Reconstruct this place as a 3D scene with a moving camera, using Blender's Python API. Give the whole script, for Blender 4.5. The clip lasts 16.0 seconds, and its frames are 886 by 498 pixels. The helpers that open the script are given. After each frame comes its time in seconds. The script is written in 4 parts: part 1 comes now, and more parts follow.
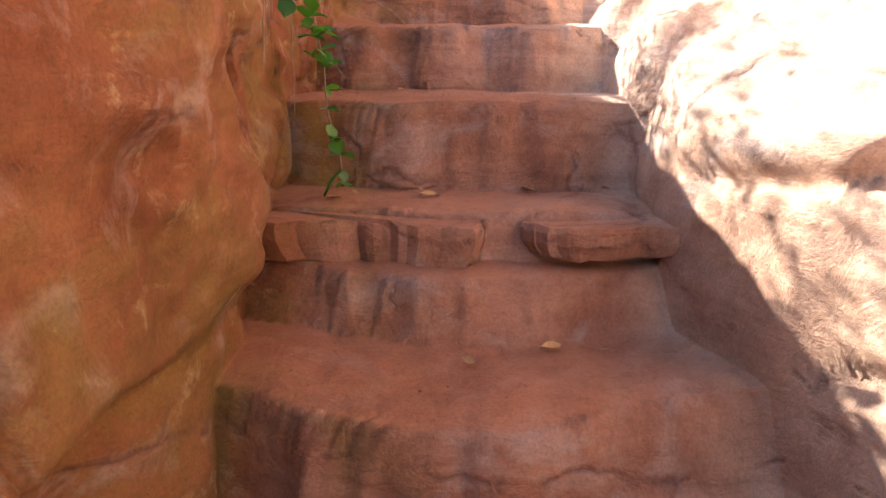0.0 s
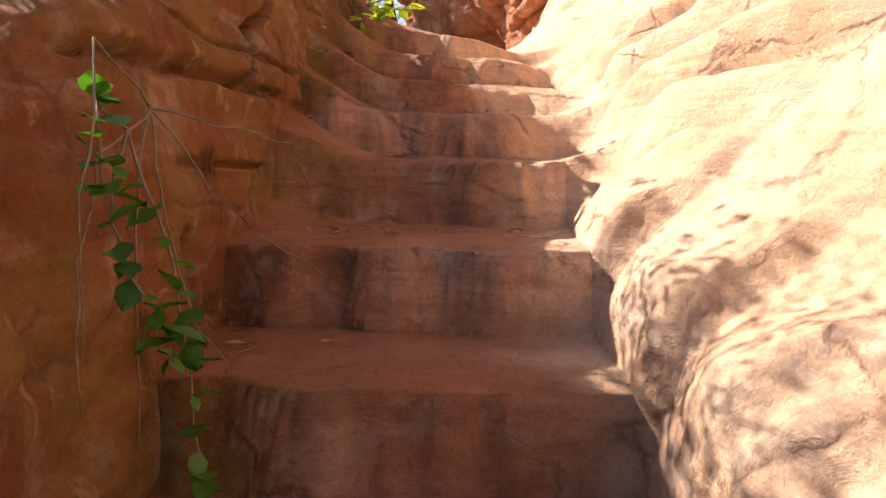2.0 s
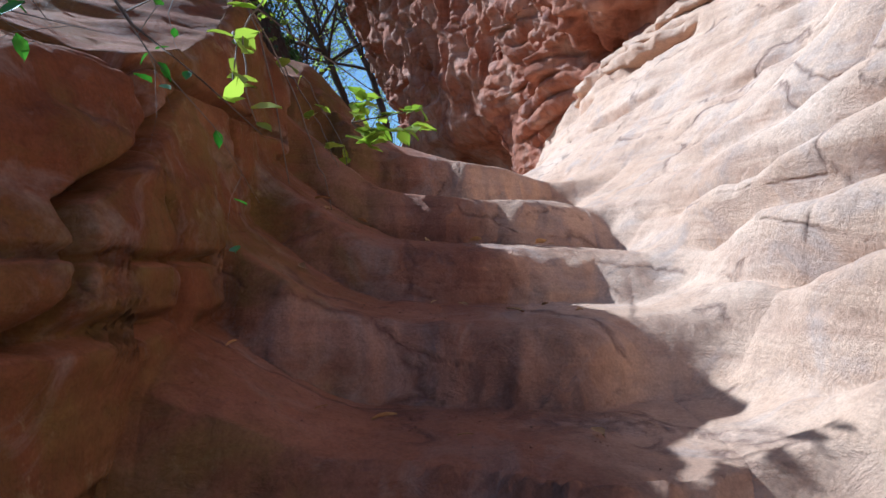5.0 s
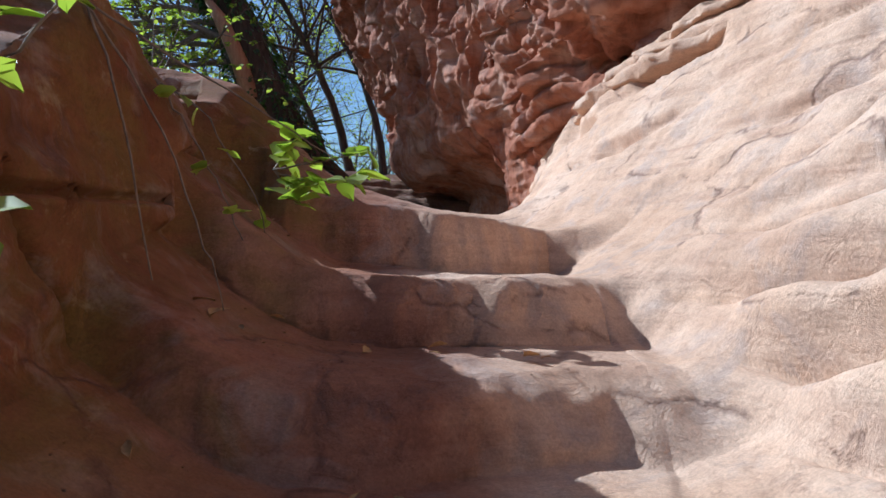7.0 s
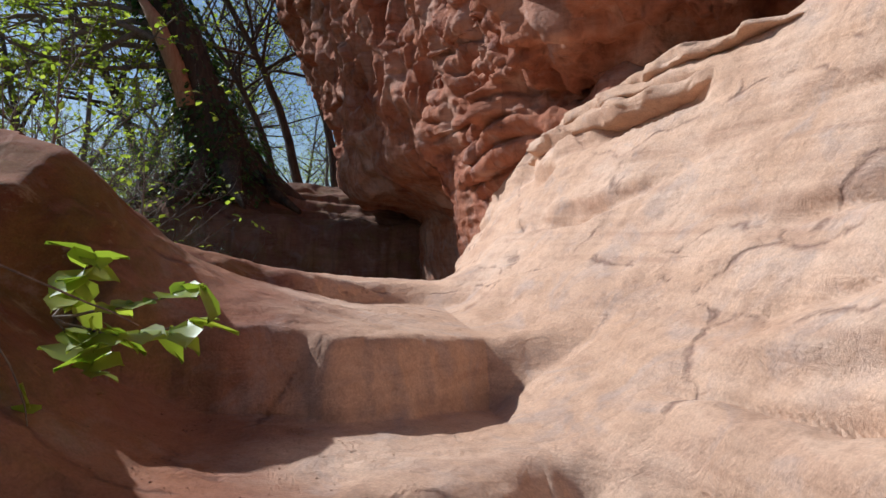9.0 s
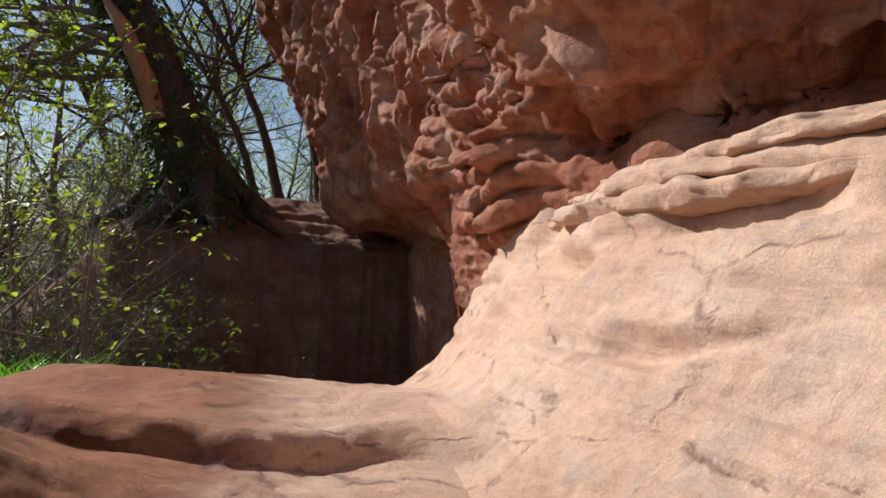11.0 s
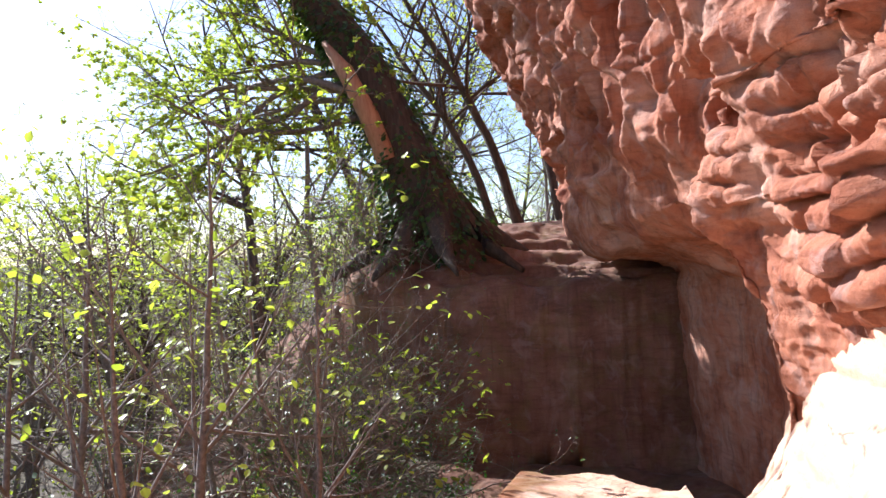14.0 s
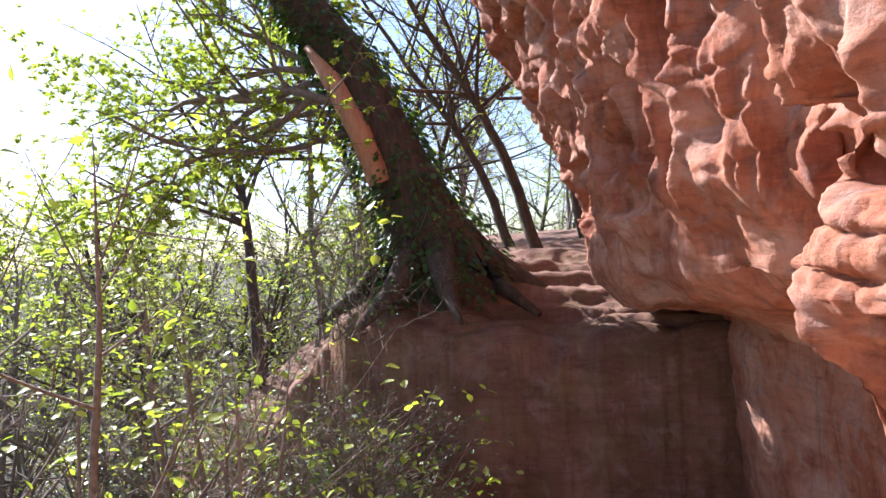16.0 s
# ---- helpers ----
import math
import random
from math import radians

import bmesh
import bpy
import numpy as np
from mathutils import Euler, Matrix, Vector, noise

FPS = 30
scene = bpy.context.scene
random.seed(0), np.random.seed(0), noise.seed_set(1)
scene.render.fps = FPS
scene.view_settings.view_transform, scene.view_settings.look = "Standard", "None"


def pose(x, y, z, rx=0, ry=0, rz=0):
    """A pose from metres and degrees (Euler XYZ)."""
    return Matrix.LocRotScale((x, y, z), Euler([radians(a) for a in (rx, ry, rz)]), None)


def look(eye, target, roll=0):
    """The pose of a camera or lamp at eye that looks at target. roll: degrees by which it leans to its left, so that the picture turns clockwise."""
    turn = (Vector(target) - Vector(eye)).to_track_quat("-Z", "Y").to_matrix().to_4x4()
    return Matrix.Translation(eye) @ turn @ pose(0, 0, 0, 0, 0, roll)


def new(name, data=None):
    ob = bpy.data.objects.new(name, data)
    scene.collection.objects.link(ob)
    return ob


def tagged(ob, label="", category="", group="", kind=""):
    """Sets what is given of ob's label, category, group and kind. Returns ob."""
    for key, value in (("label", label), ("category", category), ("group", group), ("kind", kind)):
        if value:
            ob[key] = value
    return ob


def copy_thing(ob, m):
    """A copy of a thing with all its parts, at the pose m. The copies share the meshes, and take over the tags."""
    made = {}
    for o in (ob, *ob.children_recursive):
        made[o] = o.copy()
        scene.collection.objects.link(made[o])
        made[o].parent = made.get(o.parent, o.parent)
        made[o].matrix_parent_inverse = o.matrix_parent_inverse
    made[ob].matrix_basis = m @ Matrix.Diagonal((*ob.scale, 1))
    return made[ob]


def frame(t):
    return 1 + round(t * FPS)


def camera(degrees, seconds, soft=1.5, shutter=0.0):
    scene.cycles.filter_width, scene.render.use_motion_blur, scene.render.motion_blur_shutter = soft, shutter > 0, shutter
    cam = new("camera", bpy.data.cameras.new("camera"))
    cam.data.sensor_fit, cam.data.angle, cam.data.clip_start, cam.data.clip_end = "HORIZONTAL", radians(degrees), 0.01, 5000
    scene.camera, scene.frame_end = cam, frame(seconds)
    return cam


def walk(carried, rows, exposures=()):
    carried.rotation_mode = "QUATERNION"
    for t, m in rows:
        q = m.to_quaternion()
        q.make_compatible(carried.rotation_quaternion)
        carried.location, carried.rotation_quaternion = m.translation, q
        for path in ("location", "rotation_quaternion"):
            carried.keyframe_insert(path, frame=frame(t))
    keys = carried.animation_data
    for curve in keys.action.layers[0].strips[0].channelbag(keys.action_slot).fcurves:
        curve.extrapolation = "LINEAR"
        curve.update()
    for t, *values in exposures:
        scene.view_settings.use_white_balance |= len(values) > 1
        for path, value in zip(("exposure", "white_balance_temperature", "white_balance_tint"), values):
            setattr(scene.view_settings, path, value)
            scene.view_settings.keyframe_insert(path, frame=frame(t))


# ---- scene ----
cam = camera(64.3, 16.0)
METRES, EYE, TILT, LEAN, TURN = 10.0, 1.5, -14.5, 0.0, 0.0
ROWS = [
    (0.0, 0.0, 0.0, 0.0, 0.0, 0.0, -0.0),
    (0.5, -0.0018, 0.0249, 0.0249, -0.18, -0.17, -0.17),
    (1.0, 0.0021, 0.0367, 0.0359, -0.64, 0.06, -0.08),
    (1.5, 0.0098, 0.0571, 0.0495, -0.83, 2.75, -0.21),
    (2.0, 0.0136, 0.0668, 0.0643, -1.14, 6.76, -0.22),
    (2.5, 0.0106, 0.0817, 0.0706, -1.86, 12.52, -0.39),
    (3.0, 0.0065, 0.1138, 0.082, -1.97, 14.31, -0.36),
    (3.5, 0.0056, 0.136, 0.0947, -2.37, 14.55, -0.39),
    (4.0, 0.0049, 0.1608, 0.1062, -2.52, 14.52, -0.4),
    (4.5, 0.002, 0.1782, 0.1272, -2.35, 14.6, -0.43),
    (5.0, 0.0033, 0.2082, 0.1415, -2.11, 14.56, -0.42),
    (7.5, 0.0224, 0.2998, 0.2177, -2.44, 14.73, -0.23),
    (8.0, 0.0231, 0.3141, 0.2408, -3.11, 14.77, -0.27),
    (8.5, 0.0412, 0.3329, 0.2494, -4.68, 14.81, -0.19),
    (11.0, 0.04, 0.4438, 0.338, -7.0, 14.75, -0.11),
    (11.5, 0.0339, 0.463, 0.362, -6.67, 14.76, -0.13),
    (12.0, 0.0307, 0.5004, 0.3822, -6.31, 14.73, -0.16),
    (12.5, 0.0363, 0.528, 0.4019, -6.44, 14.72, -0.1),
    (13.0, 0.0526, 0.5588, 0.4194, -5.58, 14.67, 0.09),
    (13.5, 0.0423, 0.5693, 0.4332, 3.34, 14.75, 0.28),
    (14.0, 0.0162, 0.5981, 0.4394, 13.03, 14.76, 0.34),
    (14.5, 0.0058, 0.6385, 0.4702, 16.55, 14.72, 0.32),
    (15.0, 0.0164, 0.6895, 0.5058, 16.68, 14.69, 0.41),
    (15.5, 0.0172, 0.7205, 0.5257, 16.05, 14.76, 0.3),
    (16.0, 0.0068, 0.7724, 0.5494, 14.78, 14.7, 0.21),
]
EXPOSURES = [(0.0, 2.75, 6050, 9), (1.0, 2.5, 6700, 12), (1.5, 2.1, 7200, 14), (2.0, 1.5, 7200, 14), (2.5, 1.0, 5900, 9), (3.0, 0.65, 5000, 4), (4.0, 0.62, 4600, 1), (5.0, 0.65, 4550, 0), (7.5, 0.38, 4950, 3), (8.5, 0.22, 5300, 6), (11.0, 0.25, 5800, 9), (12.2, 0.42, 6000, 9), (13.3, 0.6, 5900, 12), (14.1, 1.65, 5600, 17), (15.0, 1.75, 5600, 17), (16.0, 1.75, 5600, 17)]
walk(cam, [(t, pose(0, 0, EYE, TILT, LEAN, TURN) @ pose(METRES * x, METRES * y, METRES * z, 90 + pitch, roll, yaw)) for t, x, y, z, yaw, pitch, roll in ROWS], EXPOSURES)

# ---- world and sun ----
SUN = Vector((-0.67, 0.42, 0.6)).normalized()
world = bpy.data.worlds.new("sky")
scene.world = world
world.use_nodes = True
wn = world.node_tree.nodes
sky = wn.new("ShaderNodeTexSky")
sky.sky_type = "NISHITA"
sky.sun_disc = False
sky.sun_elevation = math.asin(SUN.z)
sky.sun_rotation = math.atan2(SUN.x, SUN.y)
world.node_tree.links.new(sky.outputs[0], wn["Background"].inputs[0])
wn["Background"].inputs[1].default_value = 0.07
sun_data = bpy.data.lights.new("sun", "SUN")
sun_data.energy = 5.0
sun_data.angle = radians(0.55)
sun_data.color = (1.0, 0.95, 0.87)
sun = new("sun", sun_data)
sun.matrix_world = look(SUN * 60, (0, 0, 0))


# ---- materials ----
def nodes_of(name):
    m = bpy.data.materials.new(name)
    m.use_nodes = True
    return m, m.node_tree, m.node_tree.nodes["Principled BSDF"]


def noise_node(nt, coord, scale, detail=6, rough=0.6, distort=0.0):
    n = nt.nodes.new("ShaderNodeTexNoise")
    n.inputs["Scale"].default_value = scale
    n.inputs["Detail"].default_value = detail
    n.inputs["Roughness"].default_value = rough
    n.inputs["Distortion"].default_value = distort
    nt.links.new(coord, n.inputs["Vector"])
    return n.outputs[0]


def ramp(nt, src, stops):
    r = nt.nodes.new("ShaderNodeValToRGB")
    e = r.color_ramp.elements
    while len(e) < len(stops):
        e.new(0.5)
    for el, (p, c) in zip(e, stops):
        el.position = p
        el.color = (*c, 1) if len(c) == 3 else c
    nt.links.new(src, r.inputs[0])
    return r.outputs[0]


def mix(nt, fac, a, b, mode="MIX"):
    m = nt.nodes.new("ShaderNodeMix")
    m.data_type, m.blend_type = "RGBA", mode
    for val, sock in ((fac, m.inputs[0]), (a, m.inputs[6]), (b, m.inputs[7])):
        if isinstance(val, (int, float)):
            sock.default_value = val
        elif isinstance(val, tuple):
            sock.default_value = (*val, 1)
        else:
            nt.links.new(val, sock)
    return m.outputs[2]


def mapped(nt, coord, scale=(1, 1, 1), rot=(0, 0, 0)):
    m = nt.nodes.new("ShaderNodeMapping")
    m.inputs["Scale"].default_value = scale
    m.inputs["Rotation"].default_value = rot
    nt.links.new(coord, m.inputs["Vector"])
    return m.outputs[0]


def rock(name, dark, mid, pale, moss=0.0, bump=0.5, dip=(0.0, 0.0), streak=0.0, grey=0.15):
    """Red sandstone: beds, grains, stains, grey bloom and moss."""
    m, nt, bsdf = nodes_of(name)
    co = nt.nodes.new("ShaderNodeTexCoord").outputs["Object"]
    big = noise_node(nt, co, 1.3, 5, 0.6, 0.4)
    col = ramp(nt, big, [(0.3, dark), (0.5, mid), (0.7, pale)])
    beds = noise_node(nt, mapped(nt, co, (1.1, 1.1, 6.0), (dip[0], dip[1], 0)), 1.8, 9, 0.72, 0.9)
    bedc = ramp(nt, beds, [(0.35, (0.55, 0.5, 0.5)), (0.52, (1, 1, 1)), (0.7, (1.0, 0.93, 0.85))])
    col = mix(nt, 0.6, col, bedc, "MULTIPLY")
    if streak:
        st = noise_node(nt, mapped(nt, co, (7.0, 7.0, 0.8)), 1.5, 5, 0.6, 0.6)
        col = mix(nt, ramp(nt, st, [(0.5, (0, 0, 0)), (0.72, (streak, streak, streak))]), col, (0.07, 0.03, 0.022))
    if grey:
        g = noise_node(nt, co, 3.1, 7, 0.65, 0.8)
        col = mix(nt, ramp(nt, g, [(0.53, (0, 0, 0)), (0.68, (grey, grey, grey))]), col, (0.42, 0.36, 0.33))
    if moss:
        g = noise_node(nt, co, 1.9, 8, 0.7, 0.6)
        col = mix(nt, ramp(nt, g, [(0.46, (0, 0, 0)), (0.66, (moss, moss, moss))]), col, (0.15, 0.135, 0.02))
    grain = noise_node(nt, co, 130, 3, 0.7)
    col = mix(nt, 0.5, col, ramp(nt, grain, [(0.3, (0.72, 0.7, 0.7)), (0.7, (1.15, 1.12, 1.1))]), "MULTIPLY")
    nt.links.new(col, bsdf.inputs["Base Color"])
    bsdf.inputs["Roughness"].default_value = 0.92
    bsdf.inputs["Specular IOR Level"].default_value = 0.25
    mid_n = noise_node(nt, co, 14, 8, 0.68, 0.4)
    pits = nt.nodes.new("ShaderNodeMath")
    pits.operation = "MULTIPLY_ADD"
    pits.inputs[1].default_value = 0.6
    nt.links.new(beds, pits.inputs[0])
    nt.links.new(mid_n, pits.inputs[2])
    b1 = nt.nodes.new("ShaderNodeBump")
    b1.inputs["Strength"].default_value = bump
    b1.inputs["Distance"].default_value = 0.03
    nt.links.new(pits.outputs[0], b1.inputs["Height"])
    b2 = nt.nodes.new("ShaderNodeBump")
    b2.inputs["Strength"].default_value = 0.35
    b2.inputs["Distance"].default_value = 0.003
    nt.links.new(grain, b2.inputs["Height"])
    nt.links.new(b1.outputs[0], b2.inputs["Normal"])
    nt.links.new(b2.outputs[0], bsdf.inputs["Normal"])
    return m


def gully(name):
    """The gully's rock: mossy red on the left with its shade darkened in, red trodden steps, smooth stone paler towards
    +x.
    """
    m, nt, bsdf = nodes_of(name)
    co = nt.nodes.new("ShaderNodeTexCoord").outputs["Object"]
    sep = nt.nodes.new("ShaderNodeSeparateXYZ")
    nt.links.new(co, sep.inputs[0])
    big = noise_node(nt, co, 1.5, 6, 0.62, 0.5)

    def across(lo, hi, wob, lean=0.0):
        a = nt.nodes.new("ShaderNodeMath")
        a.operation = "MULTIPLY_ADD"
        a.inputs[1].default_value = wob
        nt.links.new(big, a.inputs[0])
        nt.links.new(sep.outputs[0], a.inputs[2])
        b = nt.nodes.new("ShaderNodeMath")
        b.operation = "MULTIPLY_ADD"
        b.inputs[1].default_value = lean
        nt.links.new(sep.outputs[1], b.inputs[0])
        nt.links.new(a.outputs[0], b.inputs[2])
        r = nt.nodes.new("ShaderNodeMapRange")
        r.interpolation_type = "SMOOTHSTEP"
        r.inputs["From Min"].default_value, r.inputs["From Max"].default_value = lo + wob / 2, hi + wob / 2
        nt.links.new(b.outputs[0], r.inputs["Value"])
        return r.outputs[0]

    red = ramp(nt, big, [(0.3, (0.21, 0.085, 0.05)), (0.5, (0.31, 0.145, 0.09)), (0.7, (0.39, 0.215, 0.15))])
    # left wall: its own mossy red, darkened to carry part of the shade
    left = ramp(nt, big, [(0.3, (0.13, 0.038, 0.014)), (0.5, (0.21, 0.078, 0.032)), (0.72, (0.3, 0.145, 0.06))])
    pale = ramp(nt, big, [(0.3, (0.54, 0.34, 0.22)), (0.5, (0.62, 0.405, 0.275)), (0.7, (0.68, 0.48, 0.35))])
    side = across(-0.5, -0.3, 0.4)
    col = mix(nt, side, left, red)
    # paler towards +x, reaching further across the floor as y grows
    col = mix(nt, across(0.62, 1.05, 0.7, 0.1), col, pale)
    beds = noise_node(nt, mapped(nt, co, (0.8, 0.8, 7.0), (0.2, 0.3, 0)), 1.5, 5, 0.55, 0.8)
    col = mix(nt, 0.45, col, ramp(nt, beds, [(0.33, (0.68, 0.6, 0.57)), (0.5, (1, 1, 1)), (0.7, (1.05, 1.0, 0.94))]), "MULTIPLY")
    stain = noise_node(nt, mapped(nt, co, (15.0, 15.0, 1.6)), 1.4, 8, 0.7, 0.5)
    col = mix(nt, mix(nt, across(0.3, 0.6, 0.4), ramp(nt, stain, [(0.54, (0, 0, 0)), (0.72, (0.22, 0.22, 0.22))]), (0, 0, 0)), col, (0.08, 0.036, 0.026))
    g = noise_node(nt, co, 3.4, 8, 0.68, 0.9)
    col = mix(nt, ramp(nt, g, [(0.52, (0, 0, 0)), (0.66, (0.42, 0.42, 0.42))]), col, (0.4, 0.33, 0.3))
    mo = noise_node(nt, co, 2.3, 8, 0.7, 0.6)
    mossy = mix(nt, across(-0.32, 0.05, 0.5), ramp(nt, mo, [(0.43, (0, 0, 0)), (0.62, (0.55, 0.55, 0.55))]), (0, 0, 0))
    col = mix(nt, mossy, col, (0.17, 0.13, 0.025))
    li = noise_node(nt, co, 6.0, 9, 0.75, 0.4)
    col = mix(nt, mix(nt, side, ramp(nt, li, [(0.58, (0, 0, 0)), (0.66, (0.4, 0.4, 0.4))]), (0, 0, 0)), col, (0.45, 0.36, 0.2))
    geo = nt.nodes.new("ShaderNodeNewGeometry")
    gsep = nt.nodes.new("ShaderNodeSeparateXYZ")
    nt.links.new(geo.outputs["Normal"], gsep.inputs[0])
    dust = ramp(nt, gsep.outputs[2], [(0.72, (0, 0, 0)), (0.95, (0.6, 0.6, 0.6))])
    dust = mix(nt, across(0.5, 0.9, 0.5, 0.11), dust, (0, 0, 0))
    col = mix(nt, dust, col, (0.4, 0.165, 0.085))
    lam = noise_node(nt, mapped(nt, co, (0.5, 0.5, 13.0), (0.3, 0.42, 0.0)), 1.3, 4, 0.5, 1.0)
    col = mix(nt, 0.3, col, ramp(nt, lam, [(0.35, (0.8, 0.75, 0.72)), (0.55, (1.04, 1.03, 1.02))]), "MULTIPLY")
    vor = nt.nodes.new("ShaderNodeTexVoronoi")
    vor.feature = "DISTANCE_TO_EDGE"
    vor.inputs["Scale"].default_value = 1.0
    warp_v = nt.nodes.new("ShaderNodeVectorMath")
    warp_v.operation = "MULTIPLY_ADD"
    warp_v.inputs[1].default_value = (0.7, 0.7, 0.7)
    wob_n = nt.nodes.new("ShaderNodeTexNoise")
    wob_n.inputs["Scale"].default_value, wob_n.inputs["Detail"].default_value = 1.8, 7
    nt.links.new(co, wob_n.inputs["Vector"])
    nt.links.new(wob_n.outputs["Color"], warp_v.inputs[0])
    nt.links.new(mapped(nt, co, (0.7, 0.7, 1.9), (0.3, 0.25, 0)), warp_v.inputs[2])
    nt.links.new(warp_v.outputs[0], vor.inputs["Vector"])
    crack = ramp(nt, vor.outputs["Distance"], [(0.0, (1, 1, 1)), (0.022, (0, 0, 0))])
    crack = mix(nt, 1.0, crack, ramp(nt, g, [(0.47, (0, 0, 0)), (0.56, (1, 1, 1))]), "MULTIPLY")
    col = mix(nt, mix(nt, 0.6, (0, 0, 0), crack), col, (0.12, 0.05, 0.035))
    mottle = noise_node(nt, co, 24, 8, 0.72, 0.5)
    col = mix(nt, 0.5, col, ramp(nt, mottle, [(0.32, (0.66, 0.62, 0.6)), (0.5, (1, 1, 1)), (0.7, (1.1, 1.08, 1.05))]), "MULTIPLY")
    grain = noise_node(nt, co, 120, 3, 0.7)
    col = mix(nt, 0.7, col, ramp(nt, grain, [(0.3, (0.72, 0.7, 0.7)), (0.7, (1.12, 1.1, 1.08))]), "MULTIPLY")
    nt.links.new(col, bsdf.inputs["Base Color"])
    bsdf.inputs["Roughness"].default_value = 0.9
    bsdf.inputs["Specular IOR Level"].default_value = 0.25
    mid_n = noise_node(nt, co, 13, 10, 0.74, 0.6)
    mid_s = nt.nodes.new("ShaderNodeMath")
    mid_s.operation = "MULTIPLY_ADD"
    mid_s.inputs[1].default_value = -0.4
    nt.links.new(crack, mid_s.inputs[0])
    nt.links.new(mid_n, mid_s.inputs[2])
    add = nt.nodes.new("ShaderNodeMath")
    add.operation = "MULTIPLY_ADD"
    add.inputs[1].default_value = 0.7
    nt.links.new(beds, add.inputs[0])
    lam_s = nt.nodes.new("ShaderNodeMath")
    lam_s.operation = "MULTIPLY_ADD"
    lam_s.inputs[1].default_value = 0.22
    nt.links.new(lam, lam_s.inputs[0])
    nt.links.new(mid_s.outputs[0], lam_s.inputs[2])
    nt.links.new(lam_s.outputs[0], add.inputs[2])
    b1 = nt.nodes.new("ShaderNodeBump")
    b1.inputs["Strength"].default_value, b1.inputs["Distance"].default_value = 0.7, 0.03
    nt.links.new(add.outputs[0], b1.inputs["Height"])
    b2 = nt.nodes.new("ShaderNodeBump")
    b2.inputs["Strength"].default_value, b2.inputs["Distance"].default_value = 0.4, 0.003
    nt.links.new(grain, b2.inputs["Height"])
    nt.links.new(b1.outputs[0], b2.inputs["Normal"])
    nt.links.new(b2.outputs[0], bsdf.inputs["Normal"])
    return m


def plain(name, a, b, scale=8, rough=0.8, bump=0.3, dist=0.02, stretch=(1, 1, 1)):
    m, nt, bsdf = nodes_of(name)
    co = mapped(nt, nt.nodes.new("ShaderNodeTexCoord").outputs["Object"], stretch)
    n = noise_node(nt, co, scale, 7, 0.65, 0.3)
    nt.links.new(ramp(nt, n, [(0.32, a), (0.68, b)]), bsdf.inputs["Base Color"])
    bsdf.inputs["Roughness"].default_value = rough
    bp = nt.nodes.new("ShaderNodeBump")
    bp.inputs["Strength"].default_value, bp.inputs["Distance"].default_value = bump, dist
    nt.links.new(n, bp.inputs["Height"])
    nt.links.new(bp.outputs[0], bsdf.inputs["Normal"])
    return m


def leafy(name, a, b, glow=0.5):
    """Thin leaves: light comes through them; each leaf has its own tint."""
    m, nt, bsdf = nodes_of(name)
    geo = nt.nodes.new("ShaderNodeNewGeometry")
    col = ramp(nt, geo.outputs["Random Per Island"], [(0.0, a), (1.0, b)])
    nt.links.new(col, bsdf.inputs["Base Color"])
    bsdf.inputs["Roughness"].default_value = 0.45
    tr = nt.nodes.new("ShaderNodeBsdfTranslucent")
    nt.links.new(mix(nt, 1.0, col, (1.5, 1.7, 0.7), "MULTIPLY"), tr.inputs["Color"])
    ms = nt.nodes.new("ShaderNodeMixShader")
    ms.inputs[0].default_value = glow
    nt.links.new(bsdf.outputs[0], ms.inputs[1])
    nt.links.new(tr.outputs[0], ms.inputs[2])
    nt.links.new(ms.outputs[0], nt.nodes["Material Output"].inputs[0])
    return m


GULLY = gully("gully_sandstone")
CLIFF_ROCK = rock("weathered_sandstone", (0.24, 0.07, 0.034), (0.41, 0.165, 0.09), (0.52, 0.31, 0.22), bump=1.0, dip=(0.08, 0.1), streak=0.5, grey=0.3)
# the cliff's sandstone again, with the bay's shade darkened into its colours
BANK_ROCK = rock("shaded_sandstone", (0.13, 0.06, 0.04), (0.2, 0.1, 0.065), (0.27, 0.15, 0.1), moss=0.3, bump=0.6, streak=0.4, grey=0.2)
BARK = plain("ivy_bark", (0.035, 0.024, 0.017), (0.11, 0.075, 0.05), 9, 0.9, 0.9, 0.05, (1, 1, 0.25))
BARE_WOOD = plain("torn_wood", (0.3, 0.14, 0.07), (0.45, 0.25, 0.14), 12, 0.8, 0.5, 0.02, (1, 1, 0.15))
TWIG = plain("twig_bark", (0.1, 0.075, 0.06), (0.25, 0.2, 0.16), 20, 0.85, 0.4, 0.01)
DRY_TWIG = plain("dry_stem", (0.1, 0.07, 0.05), (0.24, 0.18, 0.13), 25, 0.8, 0.3, 0.005)
SOIL = plain("woodland_floor", (0.045, 0.035, 0.02), (0.13, 0.1, 0.055), 3, 0.95, 0.8, 0.1)
LEAF = leafy("green_leaf", (0.035, 0.12, 0.015), (0.09, 0.22, 0.03), 0.4)
SPRING = leafy("spring_leaf", (0.2, 0.25, 0.03), (0.4, 0.42, 0.08), 0.5)
IVY = leafy("ivy_leaf", (0.02, 0.05, 0.01), (0.07, 0.12, 0.02), 0.25)
GRASS = leafy("grass_blade", (0.08, 0.2, 0.02), (0.2, 0.36, 0.05), 0.4)
DEAD_LEAF = plain("dry_leaf", (0.3, 0.15, 0.05), (0.5, 0.3, 0.12), 30, 0.8, 0.2, 0.004)


